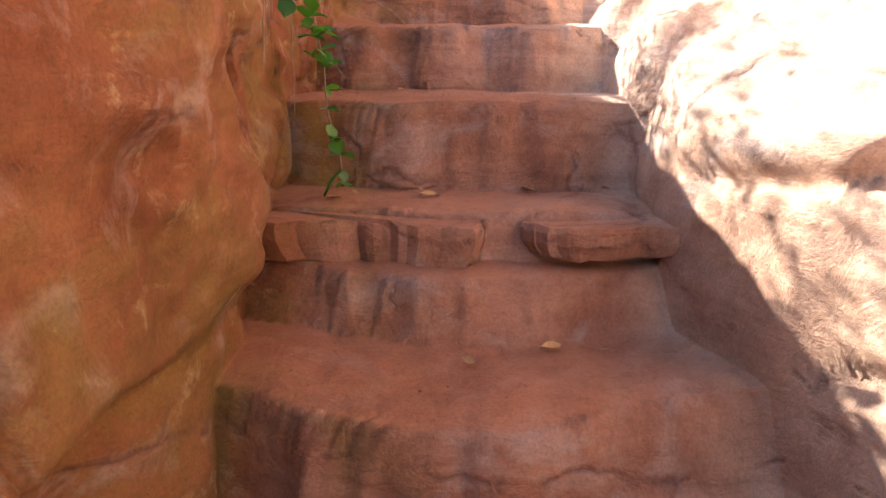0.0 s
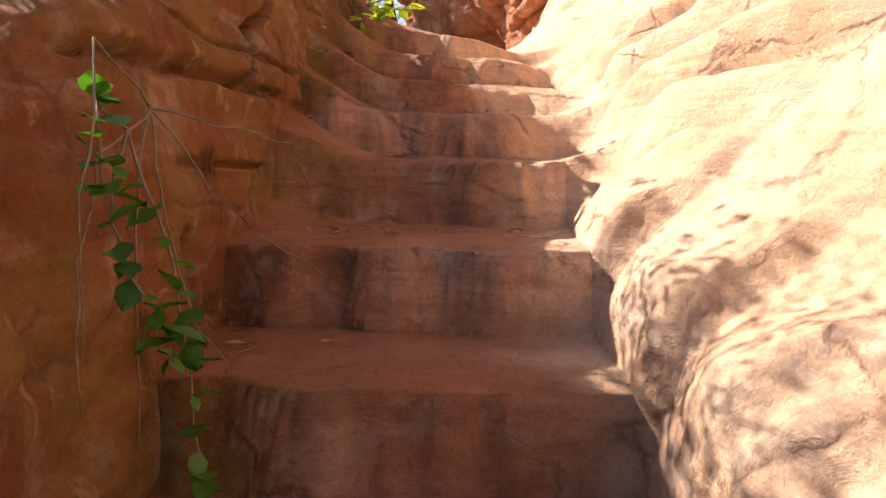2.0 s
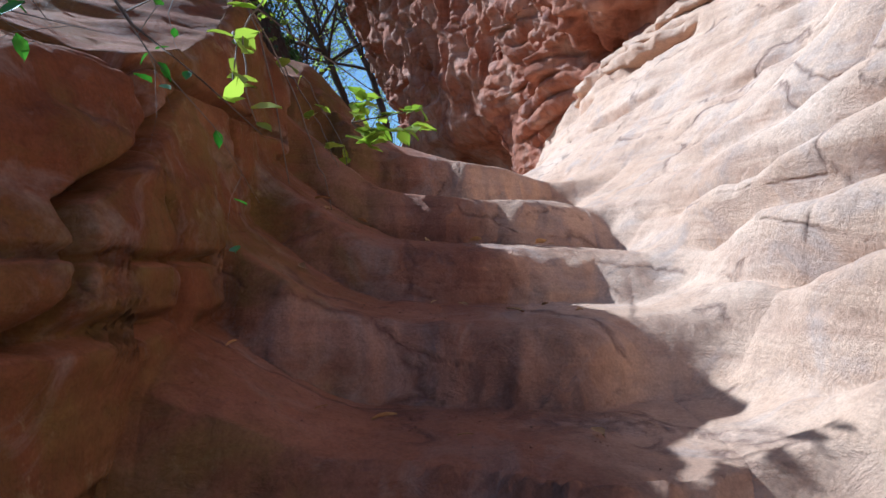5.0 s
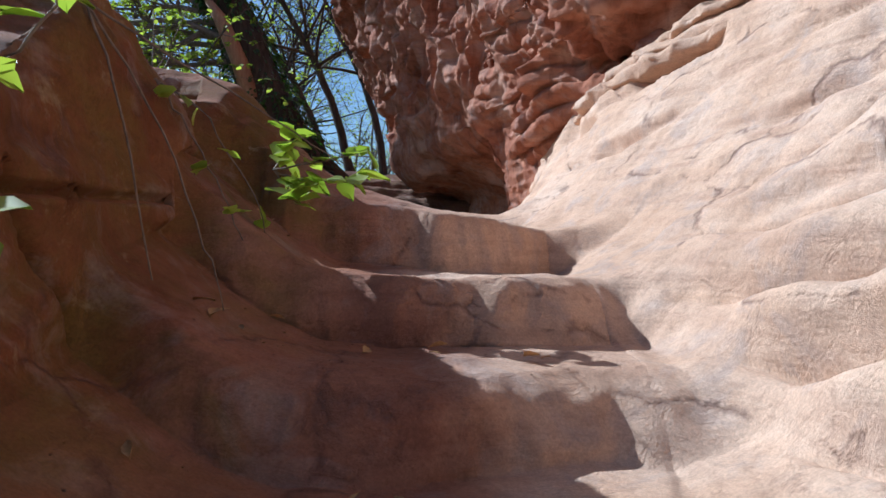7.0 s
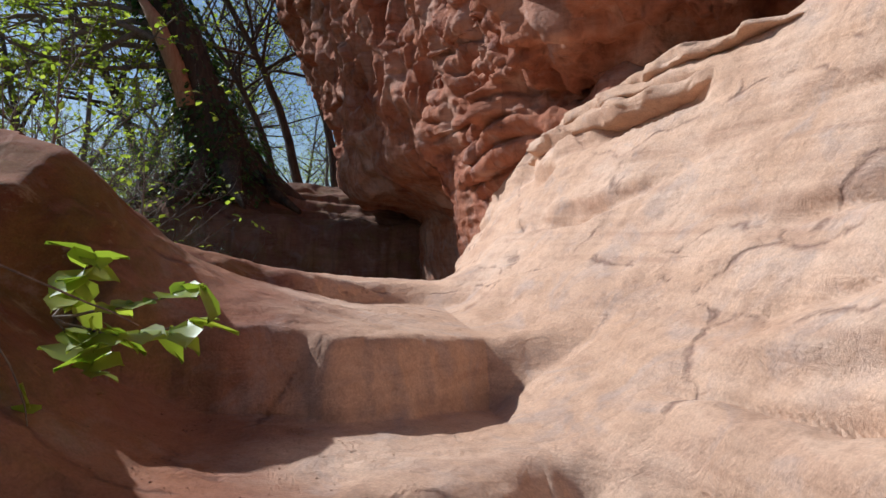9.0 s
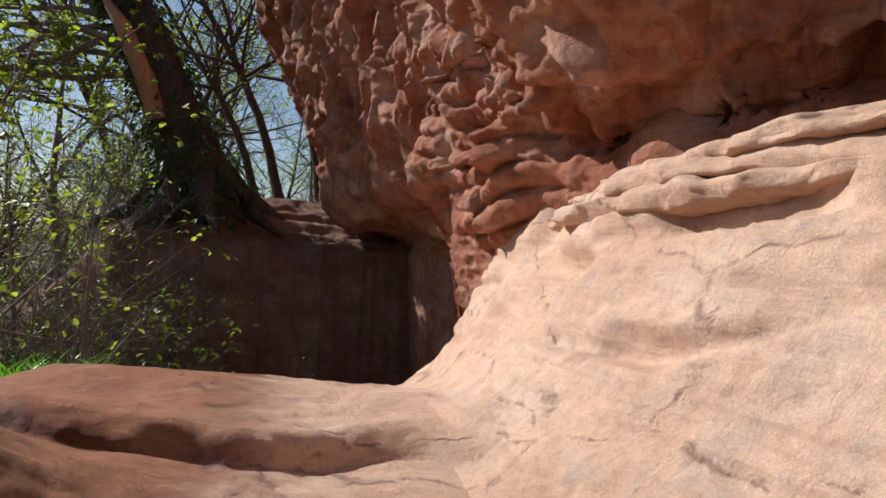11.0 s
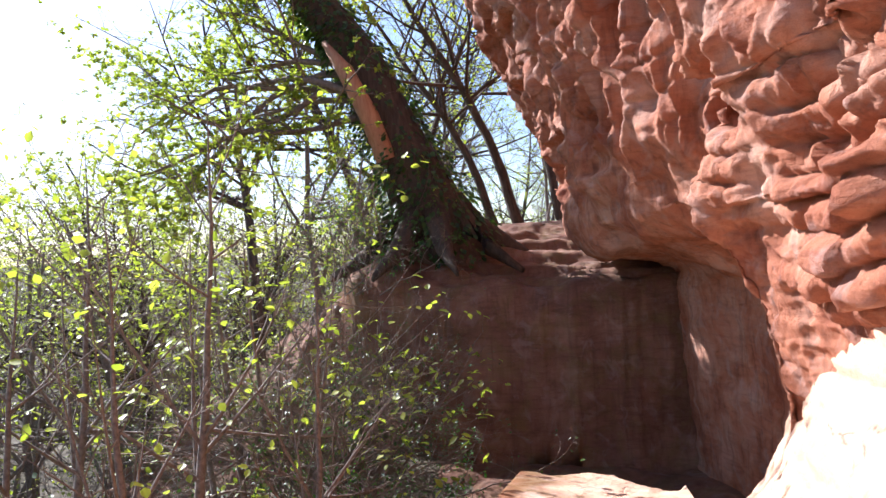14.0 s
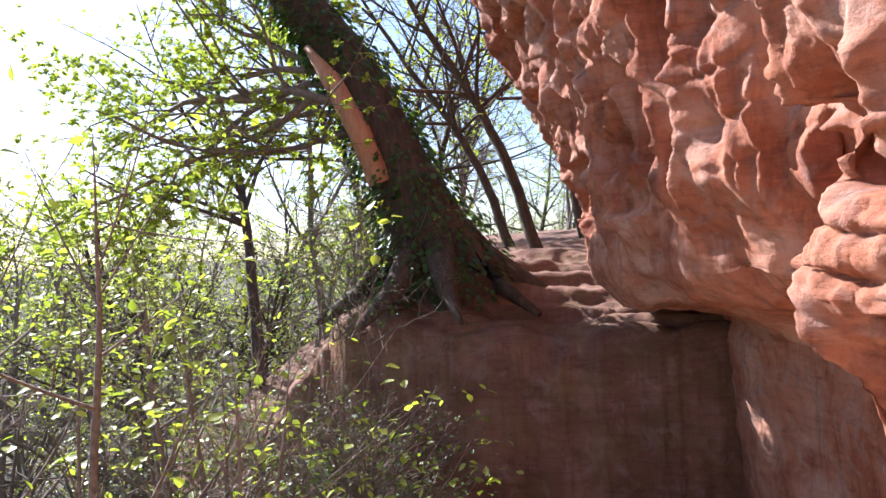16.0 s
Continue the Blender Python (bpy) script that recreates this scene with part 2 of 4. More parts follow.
# ---- shape helpers ----
def lattice(ix, iy, iz, seed):
    h = (ix * 374761393 + iy * 668265263 + iz * 2147483647 + seed * 1274126177) & 0xFFFFFFFF
    h = ((h ^ (h >> 13)) * 1103515245) & 0xFFFFFFFF
    h = ((h ^ (h >> 16)) * 2654435769) & 0xFFFFFFFF
    return ((h ^ (h >> 15)) & 0xFFFFFF) / 0x7FFFFF - 1.0


def vnoise(p, seed=0):
    i = np.floor(p).astype(np.int64)
    f = p - i
    f = f * f * f * (f * (f * 6 - 15) + 10)
    out = 0
    for a in (0, 1):
        for b in (0, 1):
            for c in (0, 1):
                w = (f[..., 0] if a else 1 - f[..., 0]) * (f[..., 1] if b else 1 - f[..., 1]) * (f[..., 2] if c else 1 - f[..., 2])
                out = out + w * lattice(i[..., 0] + a, i[..., 1] + b, i[..., 2] + c, seed)
    return out


def fbm(p, octaves=4, seed=0, gain=0.5):
    total, amp = 0, 1.0
    for k in range(octaves):
        total = total + amp * vnoise(p * (2.03 ** k) + 17.3 * k, seed + k)
        amp *= gain
    return total


def ridged(p, octaves=4, seed=0):
    total, amp = 0, 1.0
    for k in range(octaves):
        total = total + amp * (1 - 2 * np.abs(vnoise(p * (2.1 ** k) + 9.1 * k, seed + k)))
        amp *= 0.5
    return total


def cells(p, seed=0):
    """Distance to the nearest of scattered points: round pits between sharp ribs."""
    i = np.floor(p).astype(np.int64)
    best = np.full(p.shape[:-1], 9.0)
    for a in (-1, 0, 1):
        for b in (-1, 0, 1):
            for c in (-1, 0, 1):
                n = i + np.array([a, b, c])
                d = 0
                for k in range(3):
                    q = n[..., k] + 0.5 + 0.45 * lattice(n[..., 0], n[..., 1], n[..., 2], seed + 7 * k)
                    d = d + (p[..., k] - q) ** 2
                best = np.minimum(best, d)
    return np.sqrt(best)


def smooth(a, b, x):
    t = np.clip((x - a) / (b - a), 0, 1)
    return t * t * (3 - 2 * t)


def grid_normals(p):
    n = np.cross(np.gradient(p, axis=1), np.gradient(p, axis=0))
    return n / np.maximum(np.linalg.norm(n, axis=-1, keepdims=True), 1e-9)


def sheet(name, p, material, flip=False, normals=None):
    """A smooth-shaded mesh from a grid of places worked out by a formula."""
    r, c = p.shape[:2]
    k = np.arange(r * c).reshape(r, c)
    f = np.stack([k[:-1, :-1], k[:-1, 1:], k[1:, 1:], k[1:, :-1]], -1).reshape(-1, 4)
    if flip:
        f = f[:, ::-1]
    me = bpy.data.meshes.new(name)
    me.vertices.add(r * c)
    me.vertices.foreach_set("co", p.reshape(-1).astype(np.float32))
    me.loops.add(f.size)
    me.loops.foreach_set("vertex_index", f.reshape(-1).astype(np.int32))
    me.polygons.add(len(f))
    me.polygons.foreach_set("loop_start", np.arange(0, f.size, 4, dtype=np.int32))
    me.update(calc_edges=True)
    me.polygons.foreach_set("use_smooth", np.ones(len(f), dtype=bool))
    if normals is not None:
        me.normals_split_custom_set_from_vertices(normals.reshape(-1, 3).tolist())
    me.materials.append(material)
    return new(name, me)


def part(name, bm, material, parent=None, label=""):
    me = bpy.data.meshes.new(name)
    bm.to_mesh(me)
    bm.free()
    for f in me.polygons:
        f.use_smooth = True
    me.materials.append(material)
    ob = new(name, me)
    ob.parent = parent
    return tagged(ob, label)


def bag(name, verts, faces, material, parent=None, label=""):
    me = bpy.data.meshes.new(name)
    me.from_pydata(verts, [], faces)
    for f in me.polygons:
        f.use_smooth = True
    me.materials.append(material)
    ob = new(name, me)
    ob.parent = parent
    return tagged(ob, label)


def tube(verts, faces, pts, radii, sides=6):
    """A tapering round stem along pts, added to the lists."""
    base = len(verts)
    for k, (p, r) in enumerate(zip(pts, radii)):
        d = (pts[min(k + 1, len(pts) - 1)] - pts[max(k - 1, 0)]).normalized()
        u = d.orthogonal().normalized()
        v = d.cross(u)
        for s in range(sides):
            a = 2 * math.pi * s / sides
            verts.append(p + (u * math.cos(a) + v * math.sin(a)) * r)
    for k in range(len(pts) - 1):
        for s in range(sides):
            a, b = base + k * sides + s, base + k * sides + (s + 1) % sides
            faces.append((a, b, b + sides, a + sides))
    faces.append(tuple(base + (len(pts) - 1) * sides + s for s in range(sides)))


def leaf(verts, faces, place, out, size, rng, wide=0.55):
    """One folded, pointed leaf of six faces."""
    out = out.normalized()
    side = out.cross(Vector((rng.uniform(-0.6, 0.6), rng.uniform(-0.6, 0.6), 1))).normalized()
    up = side.cross(out)
    b = len(verts)
    prof = ((0.0, 0.02), (0.3, 0.42), (0.62, 0.4), (1.0, 0.0))
    for f, w in prof:
        mid = place + out * size * f - up * size * 0.25 * f * f
        verts.append(mid)
        verts.append(mid + side * size * w * wide + up * size * 0.08)
        verts.append(mid - side * size * w * wide + up * size * 0.08)
    for k in range(3):
        a = b + 3 * k
        faces.append((a, a + 1, a + 4, a + 3))
        faces.append((a + 2, a, a + 3, a + 5))


# ---- the gully: carved steps between a rock wall and a smooth slope ----
STEPS = ((0.7, 0.12, 0.2), (1.4, 0.1, 0.38), (1.9, 0.08, 0.17), (2.04, 0.05, 0.14), (2.43, 0.05, 0.31), (2.97, 0.06, 0.27), (3.68, 0.08, 0.26),
         (4.27, 0.1, 0.23), (4.86, 0.13, 0.2), (5.52, 0.11, 0.22), (6.38, 0.09, 0.25), (7.75, 0.16, 0.11))


def floor_height(x, y):
    wob = 0.085 * vnoise(np.stack([x * 1.9, y * 0.8, 0 * x], -1), 3) + 0.025 * vnoise(np.stack([x * 6, y * 3, 0 * x], -1), 4)
    z = 0.2 + 0 * x
    for k, (ye, w, dz) in enumerate(STEPS):
        bow = -(0.14 if k < 3 else 0.06) * np.cos(np.clip(x - 0.1, -1, 1) * 2.4) + 0.06 + (0.16 * np.clip(x - 0.3, 0, 2) if k >= 7 else 0)
        skew = (0.25 if k > 9 else 0.1 if k > 6 else 0.0) * np.clip(x - 0.2, -1.4, 1.2)
        w = w * (1 + (2.5 if k > 5 else 1.0) * np.clip(x - 0.35, 0, 1))
        t = (y - ye - bow - skew - wob * (1.6 if k > 6 else 1)) / w
        rise = np.clip(t + 0.5, 0, 1)
        lipw = np.clip((y - ye - bow - skew - wob) / 0.14, 0, 1)
        rise = 0.86 * rise + 0.14 * (1 - (1 - lipw) ** 2) if k < 7 else 1 - (1 - rise) ** 1.6 * (1 - 0.4 * rise)
        z = z + dz * rise
    z = z + 0.1 * smooth(4.3, 6.0, y) * np.clip(0.3 - x, 0, 1.2) + 0.16 * smooth(6.2, 6.7, y) * np.clip(0.6 - x, -0.6, 1.4) * smooth(8.3, 7.0, y)
    z = z + 0.26 * np.clip((-0.05 - x) / 0.5, 0, 1.2) ** 1.6 * smooth(3.3, 4.1, y) * smooth(7.5, 6.5, y)
    z = z - 0.18 * np.clip(y - 8.8, 0, 5.4) - 1.9 * smooth(13.5, 15.1, y + 0.25 * x + 7 * wob)
    return z


def channel_left(y):
    return np.interp(y, (-4, 0, 1.8, 1.95, 3.2, 3.8, 4.6, 5.6, 6.6, 8, 9.2, 10.5, 12, 15, 30), (-0.6, -0.57, -0.54, -0.6, -0.52, -0.5, -0.52, -0.6, -0.8, -1.2, -1.0, -0.8, -0.7, -0.7, -0.7))


def channel_right(y):
    return np.interp(y, (-4, 0, 1.2, 1.95, 2.6, 3.2, 4.2, 5.5, 7, 9, 11, 30), (1.1, 1.05, 0.86, 0.62, 0.64, 0.64, 0.75, 0.88, 0.85, 0.72, 0.75, 0.9))


ys = np.concatenate([np.arange(-4, 0.6, 0.08), np.arange(0.6, 9.0, 0.016), np.arange(9.0, 20, 0.06)])
NL, NF, NR = 150, 100, 400
# floor
u = np.linspace(0, 1, NF)
yy = np.repeat(ys[:, None], NF, 1)
fx = channel_left(yy) * (1 - u) + channel_right(yy) * u
floor_p = np.stack([fx, yy, floor_height(fx, yy)], -1)
# left wall, then the top of the rock
v = np.linspace(0, 1, NL)
yl = np.repeat(ys[:, None], NL, 1)
zb = np.repeat(floor_p[:, :1, 2], NL, 1)
xb = np.repeat(floor_p[:, :1, 0], NL, 1)
top = np.interp(yl, (-4, 0, 1.85, 2.0, 2.9, 4.6, 5.2, 6.0, 6.8, 8, 9, 20), (2.1, 2.1, 2.02, 2.02, 2.45, 3.0, 3.4, 3.38, 3.2, 3.05, 2.95, 1.0))
top = np.maximum(top, zb + 0.02)
wall = np.clip(v / 0.62, 0, 1)
back = np.clip((v - 0.62) / 0.38, 0, 1)
lean = np.interp(yl, (0, 1.9, 2.1, 3.4, 4, 5.2, 7, 9), (-0.1, -0.07, 0.1, 0.22, 0.06, 0.1, 0.35, 0.3))
lx = xb - lean * wall ** 1.4 - 0.12 * np.clip(wall - 0.8, 0, 1) ** 2 * 20 * 0.3 - 3.6 * back ** 1.3
lz = zb + (top - zb) * (1 - (1 - wall) ** 1.15) + 0.14 * np.sin(back * 2.2) * smooth(7.5, 5.0, yl) - 2.6 * smooth(0.35, 1.0, back) * smooth(4.5, 7.0, yl)
lz = lz - 1.5 * wall ** 0.8 * smooth(8.0, 9.2, yl)
left_p = np.stack([lx, yl, lz], -1)
# right slope
r = np.linspace(0, 1, NR)
yr = np.repeat(ys[:, None], NR, 1)
d = 5.2 * r ** 1.5
zr0 = np.repeat(floor_p[:, -1:, 2], NR, 1)
xr0 = np.repeat(floor_p[:, -1:, 0], NR, 1)
soft = np.stack([np.convolve(np.pad(floor_p[:, -1, 2], 40, mode="edge"), np.ones(81) / 81, "valid")], 1)
zr0 = zr0 * np.exp(-d / 0.25) + soft * (1 - np.exp(-d / 0.25))
kick = np.interp(yr, (0, 1.8, 2.5, 3.3, 4.2), (0.65, 0.6, 0.32, 0.12, 0.0))
steep = np.interp(yr, (0, 2.5, 4.0, 6, 7.5, 9, 12), (0.75, 0.75, 0.85, 0.62, 0.95, 1.1, 1.5))
rise = kick * (1 - np.exp(-d / 0.07)) + 0.22 * d + steep * d * d
cap = 4.1 + 0.04 * d + 0 * yr - zr0 + np.interp(yr, (3, 5.5, 7, 9), (1.5, 0.7, 0.1, 0.0))
rise = cap - np.log1p(np.exp((cap - rise) * 6)) / 6 + np.log1p(np.exp(cap * 6)) / 6 - cap
rise = rise * (0.12 + 0.88 * smooth(14.4, 13.0, yr))
right_p = np.stack([xr0 + d - 0.05 * kick * np.sin(np.clip(d / 0.3, 0, 1) * math.pi), yr, zr0 + rise], -1)


def weather(p, amount, seed, fine=0.012):
    n = grid_normals(p)
    q = fbm(p * np.array([1.6, 1.6, 2.6]), 4, seed) * amount + fbm(p * np.array([7, 7, 11]), 3, seed + 20) * fine
    return p, n, q


p, n, q = weather(left_p, 0.05, 11, 0.012)
n = -n
blocks = p[..., 2] + 0.12 * vnoise(p * 1.1, 5)
bed = np.abs((blocks / 0.47) % 1 - 0.5) * 2
joint = np.abs(((p[..., 1] + 0.25 * vnoise(p * 1.3, 8)) / 0.95) % 1 - 0.5) * 2
q = q - 0.05 * np.exp(-((1 - bed) / 0.05) ** 2) * (vnoise(p * 1.2, 6) > -0.1) * smooth(1.9, 2.2, p[..., 1]) - 0.06 * np.exp(-((1 - joint) / 0.035) ** 2) * (vnoise(p * 0.9, 9) > 0.0)
crack_y = np.interp(p[..., 2], (2.2, 2.32, 2.42, 2.52, 2.75), (3.52, 3.6, 3.6, 3.82, 4.22)) + 0.04 * vnoise(p * 5, 16)
q = q - 0.16 * np.exp(-((p[..., 1] - crack_y) / (0.035 + 0.03 * vnoise(p * 2, 17))) ** 2) * smooth(2.16, 2.22, p[..., 2]) * smooth(2.85, 2.7, p[..., 2])
q = q - 0.09 * np.exp(-((p[..., 2] - 2.2 - 0.05 * vnoise(p * 2.5, 18)) / 0.022) ** 2) * smooth(2.3, 2.6, p[..., 1]) * smooth(4.1, 3.8, p[..., 1])
bulge = smooth(2.02, 1.7, p[..., 1]) * smooth(0.88, 0.97, p[..., 2] + 0.06 * vnoise(p * 3, 14)) * (1 - 0.6 * smooth(1.1, 2.0, p[..., 2]))
edge = wall[None, :] if wall.ndim == 1 else wall
q = (q - 0.15 * (1 - bulge) * smooth(1.5, 1.0, p[..., 1]) + 0.03 * bulge) * smooth(0.0, 0.06, edge)
left_p = p + n * q[..., None]
p, n, q = weather(floor_p, 0.012, 31, 0.008)
flat = np.minimum(u, 1 - u)[None, :] * 8
q = (q + 0.02 * ridged(p * np.array([5, 5, 1.0]), 3, 40) * (1 - smooth(0.5, 0.9, np.abs(n[..., 2])))) * np.clip(flat, 0, 1)
floor_p = p + n * q[..., None]
p, n, q = weather(right_p, 0.03, 51, 0.006)
dipz = p[..., 2] - 0.28 * p[..., 0] + 0.1 * p[..., 1] + 0.1 * vnoise(p * 0.8, 52)
bed = np.abs((dipz / 0.42) % 1 - 0.5) * 2
q = q - 0.05 * np.exp(-((1 - bed) / 0.16) ** 2) * smooth(-0.1, 0.3, vnoise(p * 0.9, 53))
hollow = smooth(0.35, 0.75, vnoise(p * np.array([1.0, 1.0, 3.5]) + 3.3, 54))
q = q - 0.13 * hollow * smooth(5.2, 6.2, p[..., 1]) - 0.02 * ridged(p * np.array([0.8, 0.8, 5.0]), 3, 56) * 0.5
ridge = p[..., 1] + 2.6 * p[..., 0] + 0.35 * vnoise(p * np.array([1.5, 1.0, 1.5]), 57)
fold = np.abs(np.sin(ridge * 4.3)) ** 0.6 + 0.1 * np.sin(ridge * 9.0) * vnoise(p * 1.1, 58)
fold = fold * smooth(2.7, 3.5, p[..., 1]) * smooth(6.6, 4.8, p[..., 1]) * smooth(0.12, 0.5, d) * smooth(3.4, 2.4, d)
q = (q + 0.19 * fold) * smooth(0.0, 0.12, d)
right_p = p + n * q[..., None]
# keep the seams closed
left_p[:, 0] = floor_p[:, 0]
right_p[:, 0] = floor_p[:, -1]
whole = np.concatenate([left_p[:, ::-1], floor_p[:, 1:], right_p[:, 1:]], 1)
wn_all = grid_normals(whole)
if wn_all[..., 2].mean() < 0:
    wn_all = -wn_all
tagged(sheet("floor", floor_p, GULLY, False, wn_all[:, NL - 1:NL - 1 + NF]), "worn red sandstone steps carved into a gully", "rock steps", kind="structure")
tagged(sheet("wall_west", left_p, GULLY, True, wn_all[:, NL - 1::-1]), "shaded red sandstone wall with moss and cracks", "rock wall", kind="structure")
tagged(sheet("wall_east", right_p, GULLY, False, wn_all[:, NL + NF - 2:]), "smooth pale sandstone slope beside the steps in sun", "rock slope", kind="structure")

# ---- the overhanging cliff ----
PLAN = np.array([(9.0, -2.0), (6.5, 2.0), (4.6, 5.5), (3.1, 7.3), (2.0, 8.6), (1.6, 9.7), (1.3, 11.1), (0.98, 12.65), (1.5, 13.5), (0.8, 14.35), (0.6, 15.0), (0.3, 16.4), (-0.05, 17.8), (-0.35, 20.0), (-0.4, 22.5), (2.5, 27.0), (9.0, 30.0)])
chain = np.concatenate([[0], np.cumsum(np.linalg.norm(np.diff(PLAN, axis=0), axis=1))])
s = np.concatenate([np.arange(0, 9, 0.1), np.arange(9, 19.5, 0.022), np.arange(19.5, 27, 0.035), np.arange(27, chain[-1], 0.15)])
cx, cy = np.interp(s, chain, PLAN[:, 0]), np.interp(s, chain, PLAN[:, 1])
tx, ty = np.gradient(cx, s), np.gradient(cy, s)
kern = np.hanning(17)
tx, ty = np.convolve(np.pad(tx, 8, mode="edge"), kern, "valid"), np.convolve(np.pad(ty, 8, mode="edge"), kern, "valid")
ln = np.hypot(tx, ty)
ox, oy = -ty / ln, tx / ln
h = np.concatenate([np.arange(0.0, 3.0, 0.08), np.arange(3.0, 6.6, 0.02), np.arange(6.6, 9.0, 0.035), np.arange(9.0, 13.5, 0.2)])
S, H = np.meshgrid(s, h, indexing="ij")
nose = chain[7]
front_off = np.interp(H, (0, 3.0, 3.4, 3.7, 4.1, 4.5, 4.9, 5.3, 5.7, 6.5, 8, 10, 13), (-0.55, -0.5, -0.42, -0.38, -0.15, 0.02, 0.0, -0.06, 0.08, 0.2, 0.45, 0.6, -0.3))
cave = np.interp(H, (0, 3.7, 3.85, 3.95, 4.22, 4.31, 4.4, 4.6, 4.72, 5.0, 5.5, 6, 7, 9, 13), (-0.7, -0.65, -0.5, -0.35, -0.3, -0.35, -0.55, -0.5, -0.12, 0.17, 0.72, 1.15, 1.6, 1.85, 0.9))
bay_off = np.interp(H, (0, 3.7, 4.2, 4.6, 5.0, 6, 7, 8.5, 10, 13), (-1.8, -1.7, -0.9, -0.12, 0.0, 0.12, 0.3, 0.7, 0.9, 0.0))
pillar = np.interp(H, (0, 3.8, 4.3, 4.7, 5.3, 6.0, 6.8, 7.5, 8.5, 10, 13), (-1.7, -1.5, -0.25, 0.0, -0.05, 0.12, 0.3, 0.7, 1.25, 1.4, 0.3))
ca, ba, pa = smooth(nose - 2.2, nose - 3.4, S), smooth(nose + 0.3, nose + 1.2, S), smooth(nose + 4.2, nose + 5.8, S)
off = front_off * (1 - ca) * (1 - ba) + cave * ca + bay_off * ba * (1 - pa) + pillar * pa
CX, CY = np.repeat(cx[:, None], len(h), 1), np.repeat(cy[:, None], len(h), 1)
OX, OY = np.repeat(ox[:, None], len(h), 1), np.repeat(oy[:, None], len(h), 1)
cp = np.stack([CX + OX * off, CY + OY * off, H], -1)
n = grid_normals(cp)
sgn = np.sign(np.sum(n[..., 0] * OX + n[..., 1] * OY))
n = n * sgn
warp = cp + 0.22 * np.stack([vnoise(cp * 1.7, 61), vnoise(cp * 1.7, 62), vnoise(cp * 1.7, 63)], -1)
pits = cells(warp * np.array([2.4, 2.4, 5.0]), 64)
small = cells(warp * np.array([6.5, 6.5, 8.0]), 68)
face = smooth(nose + 0.6, nose - 0.1, S)
band = 1.2 * np.exp(-((H - 4.72) / 0.36) ** 2) * face * smooth(-0.5, 0.2, vnoise(cp * 0.9, 66))
calm = 1 - 0.85 * ca * smooth(3.8, 3.9, H) * smooth(4.4, 4.3, H)
q = 0.2 * fbm(cp * np.array([1.0, 1.0, 0.7]), 3, 71) * smooth(3.2, 4.2, H) + 0.03 * fbm(cp * np.array([4, 4, 5]), 3, 75)
q = q + band * (0.34 * (0.6 - pits) + 0.13 * (0.5 - small))
# hanging drapery of smooth ribs over the upper face and the pillar
drape = 1 - np.abs(vnoise(warp * np.array([2.3, 2.3, 0.55]), 81)) * 2.2
fine_drape = 1 - np.abs(vnoise(warp * np.array([5.5, 5.5, 1.1]), 82)) * 2.2
upper = smooth(4.8, 5.3, H) * (1 - 0.7 * ca)
q = q + upper * (0.2 * drape + 0.07 * fine_drape)
q = q - 0.16 * smooth(0.35, 0.65, vnoise(warp * np.array([1.4, 1.4, 2.2]) + 5.1, 83)) * upper
# stacked beds, each rounded at its edge and standing out by its own amount
layer = (H + 0.16 * vnoise(cp * np.array([0.9, 0.9, 0.5]), 115)) / np.where(H > 5.3, 0.34, 0.19)
li = np.floor(layer).astype(np.int64)
lf2 = layer - li
block = np.floor(S / 0.55 + 0.8 * vnoise(cp * 1.1, 116)).astype(np.int64)
proud = 0.6 * lattice(li, li * 0, li * 0, 117) + 0.55 * lattice(li, block, li * 0, 119)
strata = smooth(3.6, 3.9, H) * smooth(5.6, 5.1, H) * face
roundness = 1 - np.abs(2 * lf2 - 1) ** 3.5
q = q + strata * calm * (0.13 * proud + 0.12 * (roundness - 1)) * smooth(-0.6, 0.1, vnoise(cp * np.array([1.2, 1.2, 0.6]), 118))
beds_up = np.exp(-((1 - np.abs(2 * lf2 - 1)) / 0.2) ** 2)
q = q - 0.05 * beds_up * smooth(5.2, 5.6, H) * smooth(0.0, 0.4, vnoise(cp * np.array([0.8, 0.8, 0.4]), 121))
crumb = ridged(warp * np.array([4.2, 4.2, 6.5]), 3, 111)
q = q + 0.025 * crumb * face * calm
cp = cp + n * q[..., None]
cliff = sheet("wall_north", cp, CLIFF_ROCK, sgn < 0)
tagged(cliff, "overhanging red sandstone cliff with honeycomb weathering", "cliff", kind="structure")
capx = np.linspace(0, 1, 12)
rim = cp[:, -1]
inner = np.stack([rim[:, 0] * 0 + 12, rim[:, 1], rim[:, 2] + 1.5], -1)
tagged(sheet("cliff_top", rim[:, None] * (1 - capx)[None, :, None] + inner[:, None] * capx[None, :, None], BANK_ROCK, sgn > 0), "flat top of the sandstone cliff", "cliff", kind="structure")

# ---- the shaded bay: lower rock wall, terrace and root mound ----
bx = np.linspace(-12, 3.0, 260)
by = np.concatenate([np.arange(10.6, 24, 0.05), np.arange(24, 60, 0.4)])
BX, BY = np.meshgrid(bx, by, indexing="xy")
front = 19.0 + 0.25 * vnoise(np.stack([BX * 0.7, BX * 0, BX * 0], -1), 91) + 1.2 * smooth(-2.2, -5.0, BX)
t = BY - front
terr = 0.6 + 3.05 * smooth(-0.1, 0.12, t) + 0.17 * smooth(0.4, 0.55, t) + 0.18 * smooth(1.0, 1.15, t) + 0.18 * smooth(1.6, 1.75, t) + 0.2 * smooth(2.3, 2.5, t) + 0.2 * smooth(3.2, 3.4, t) + 0.25 * smooth(3.8, 4.6, t) + 0.04 * np.clip(t - 4.6, 0, 40)
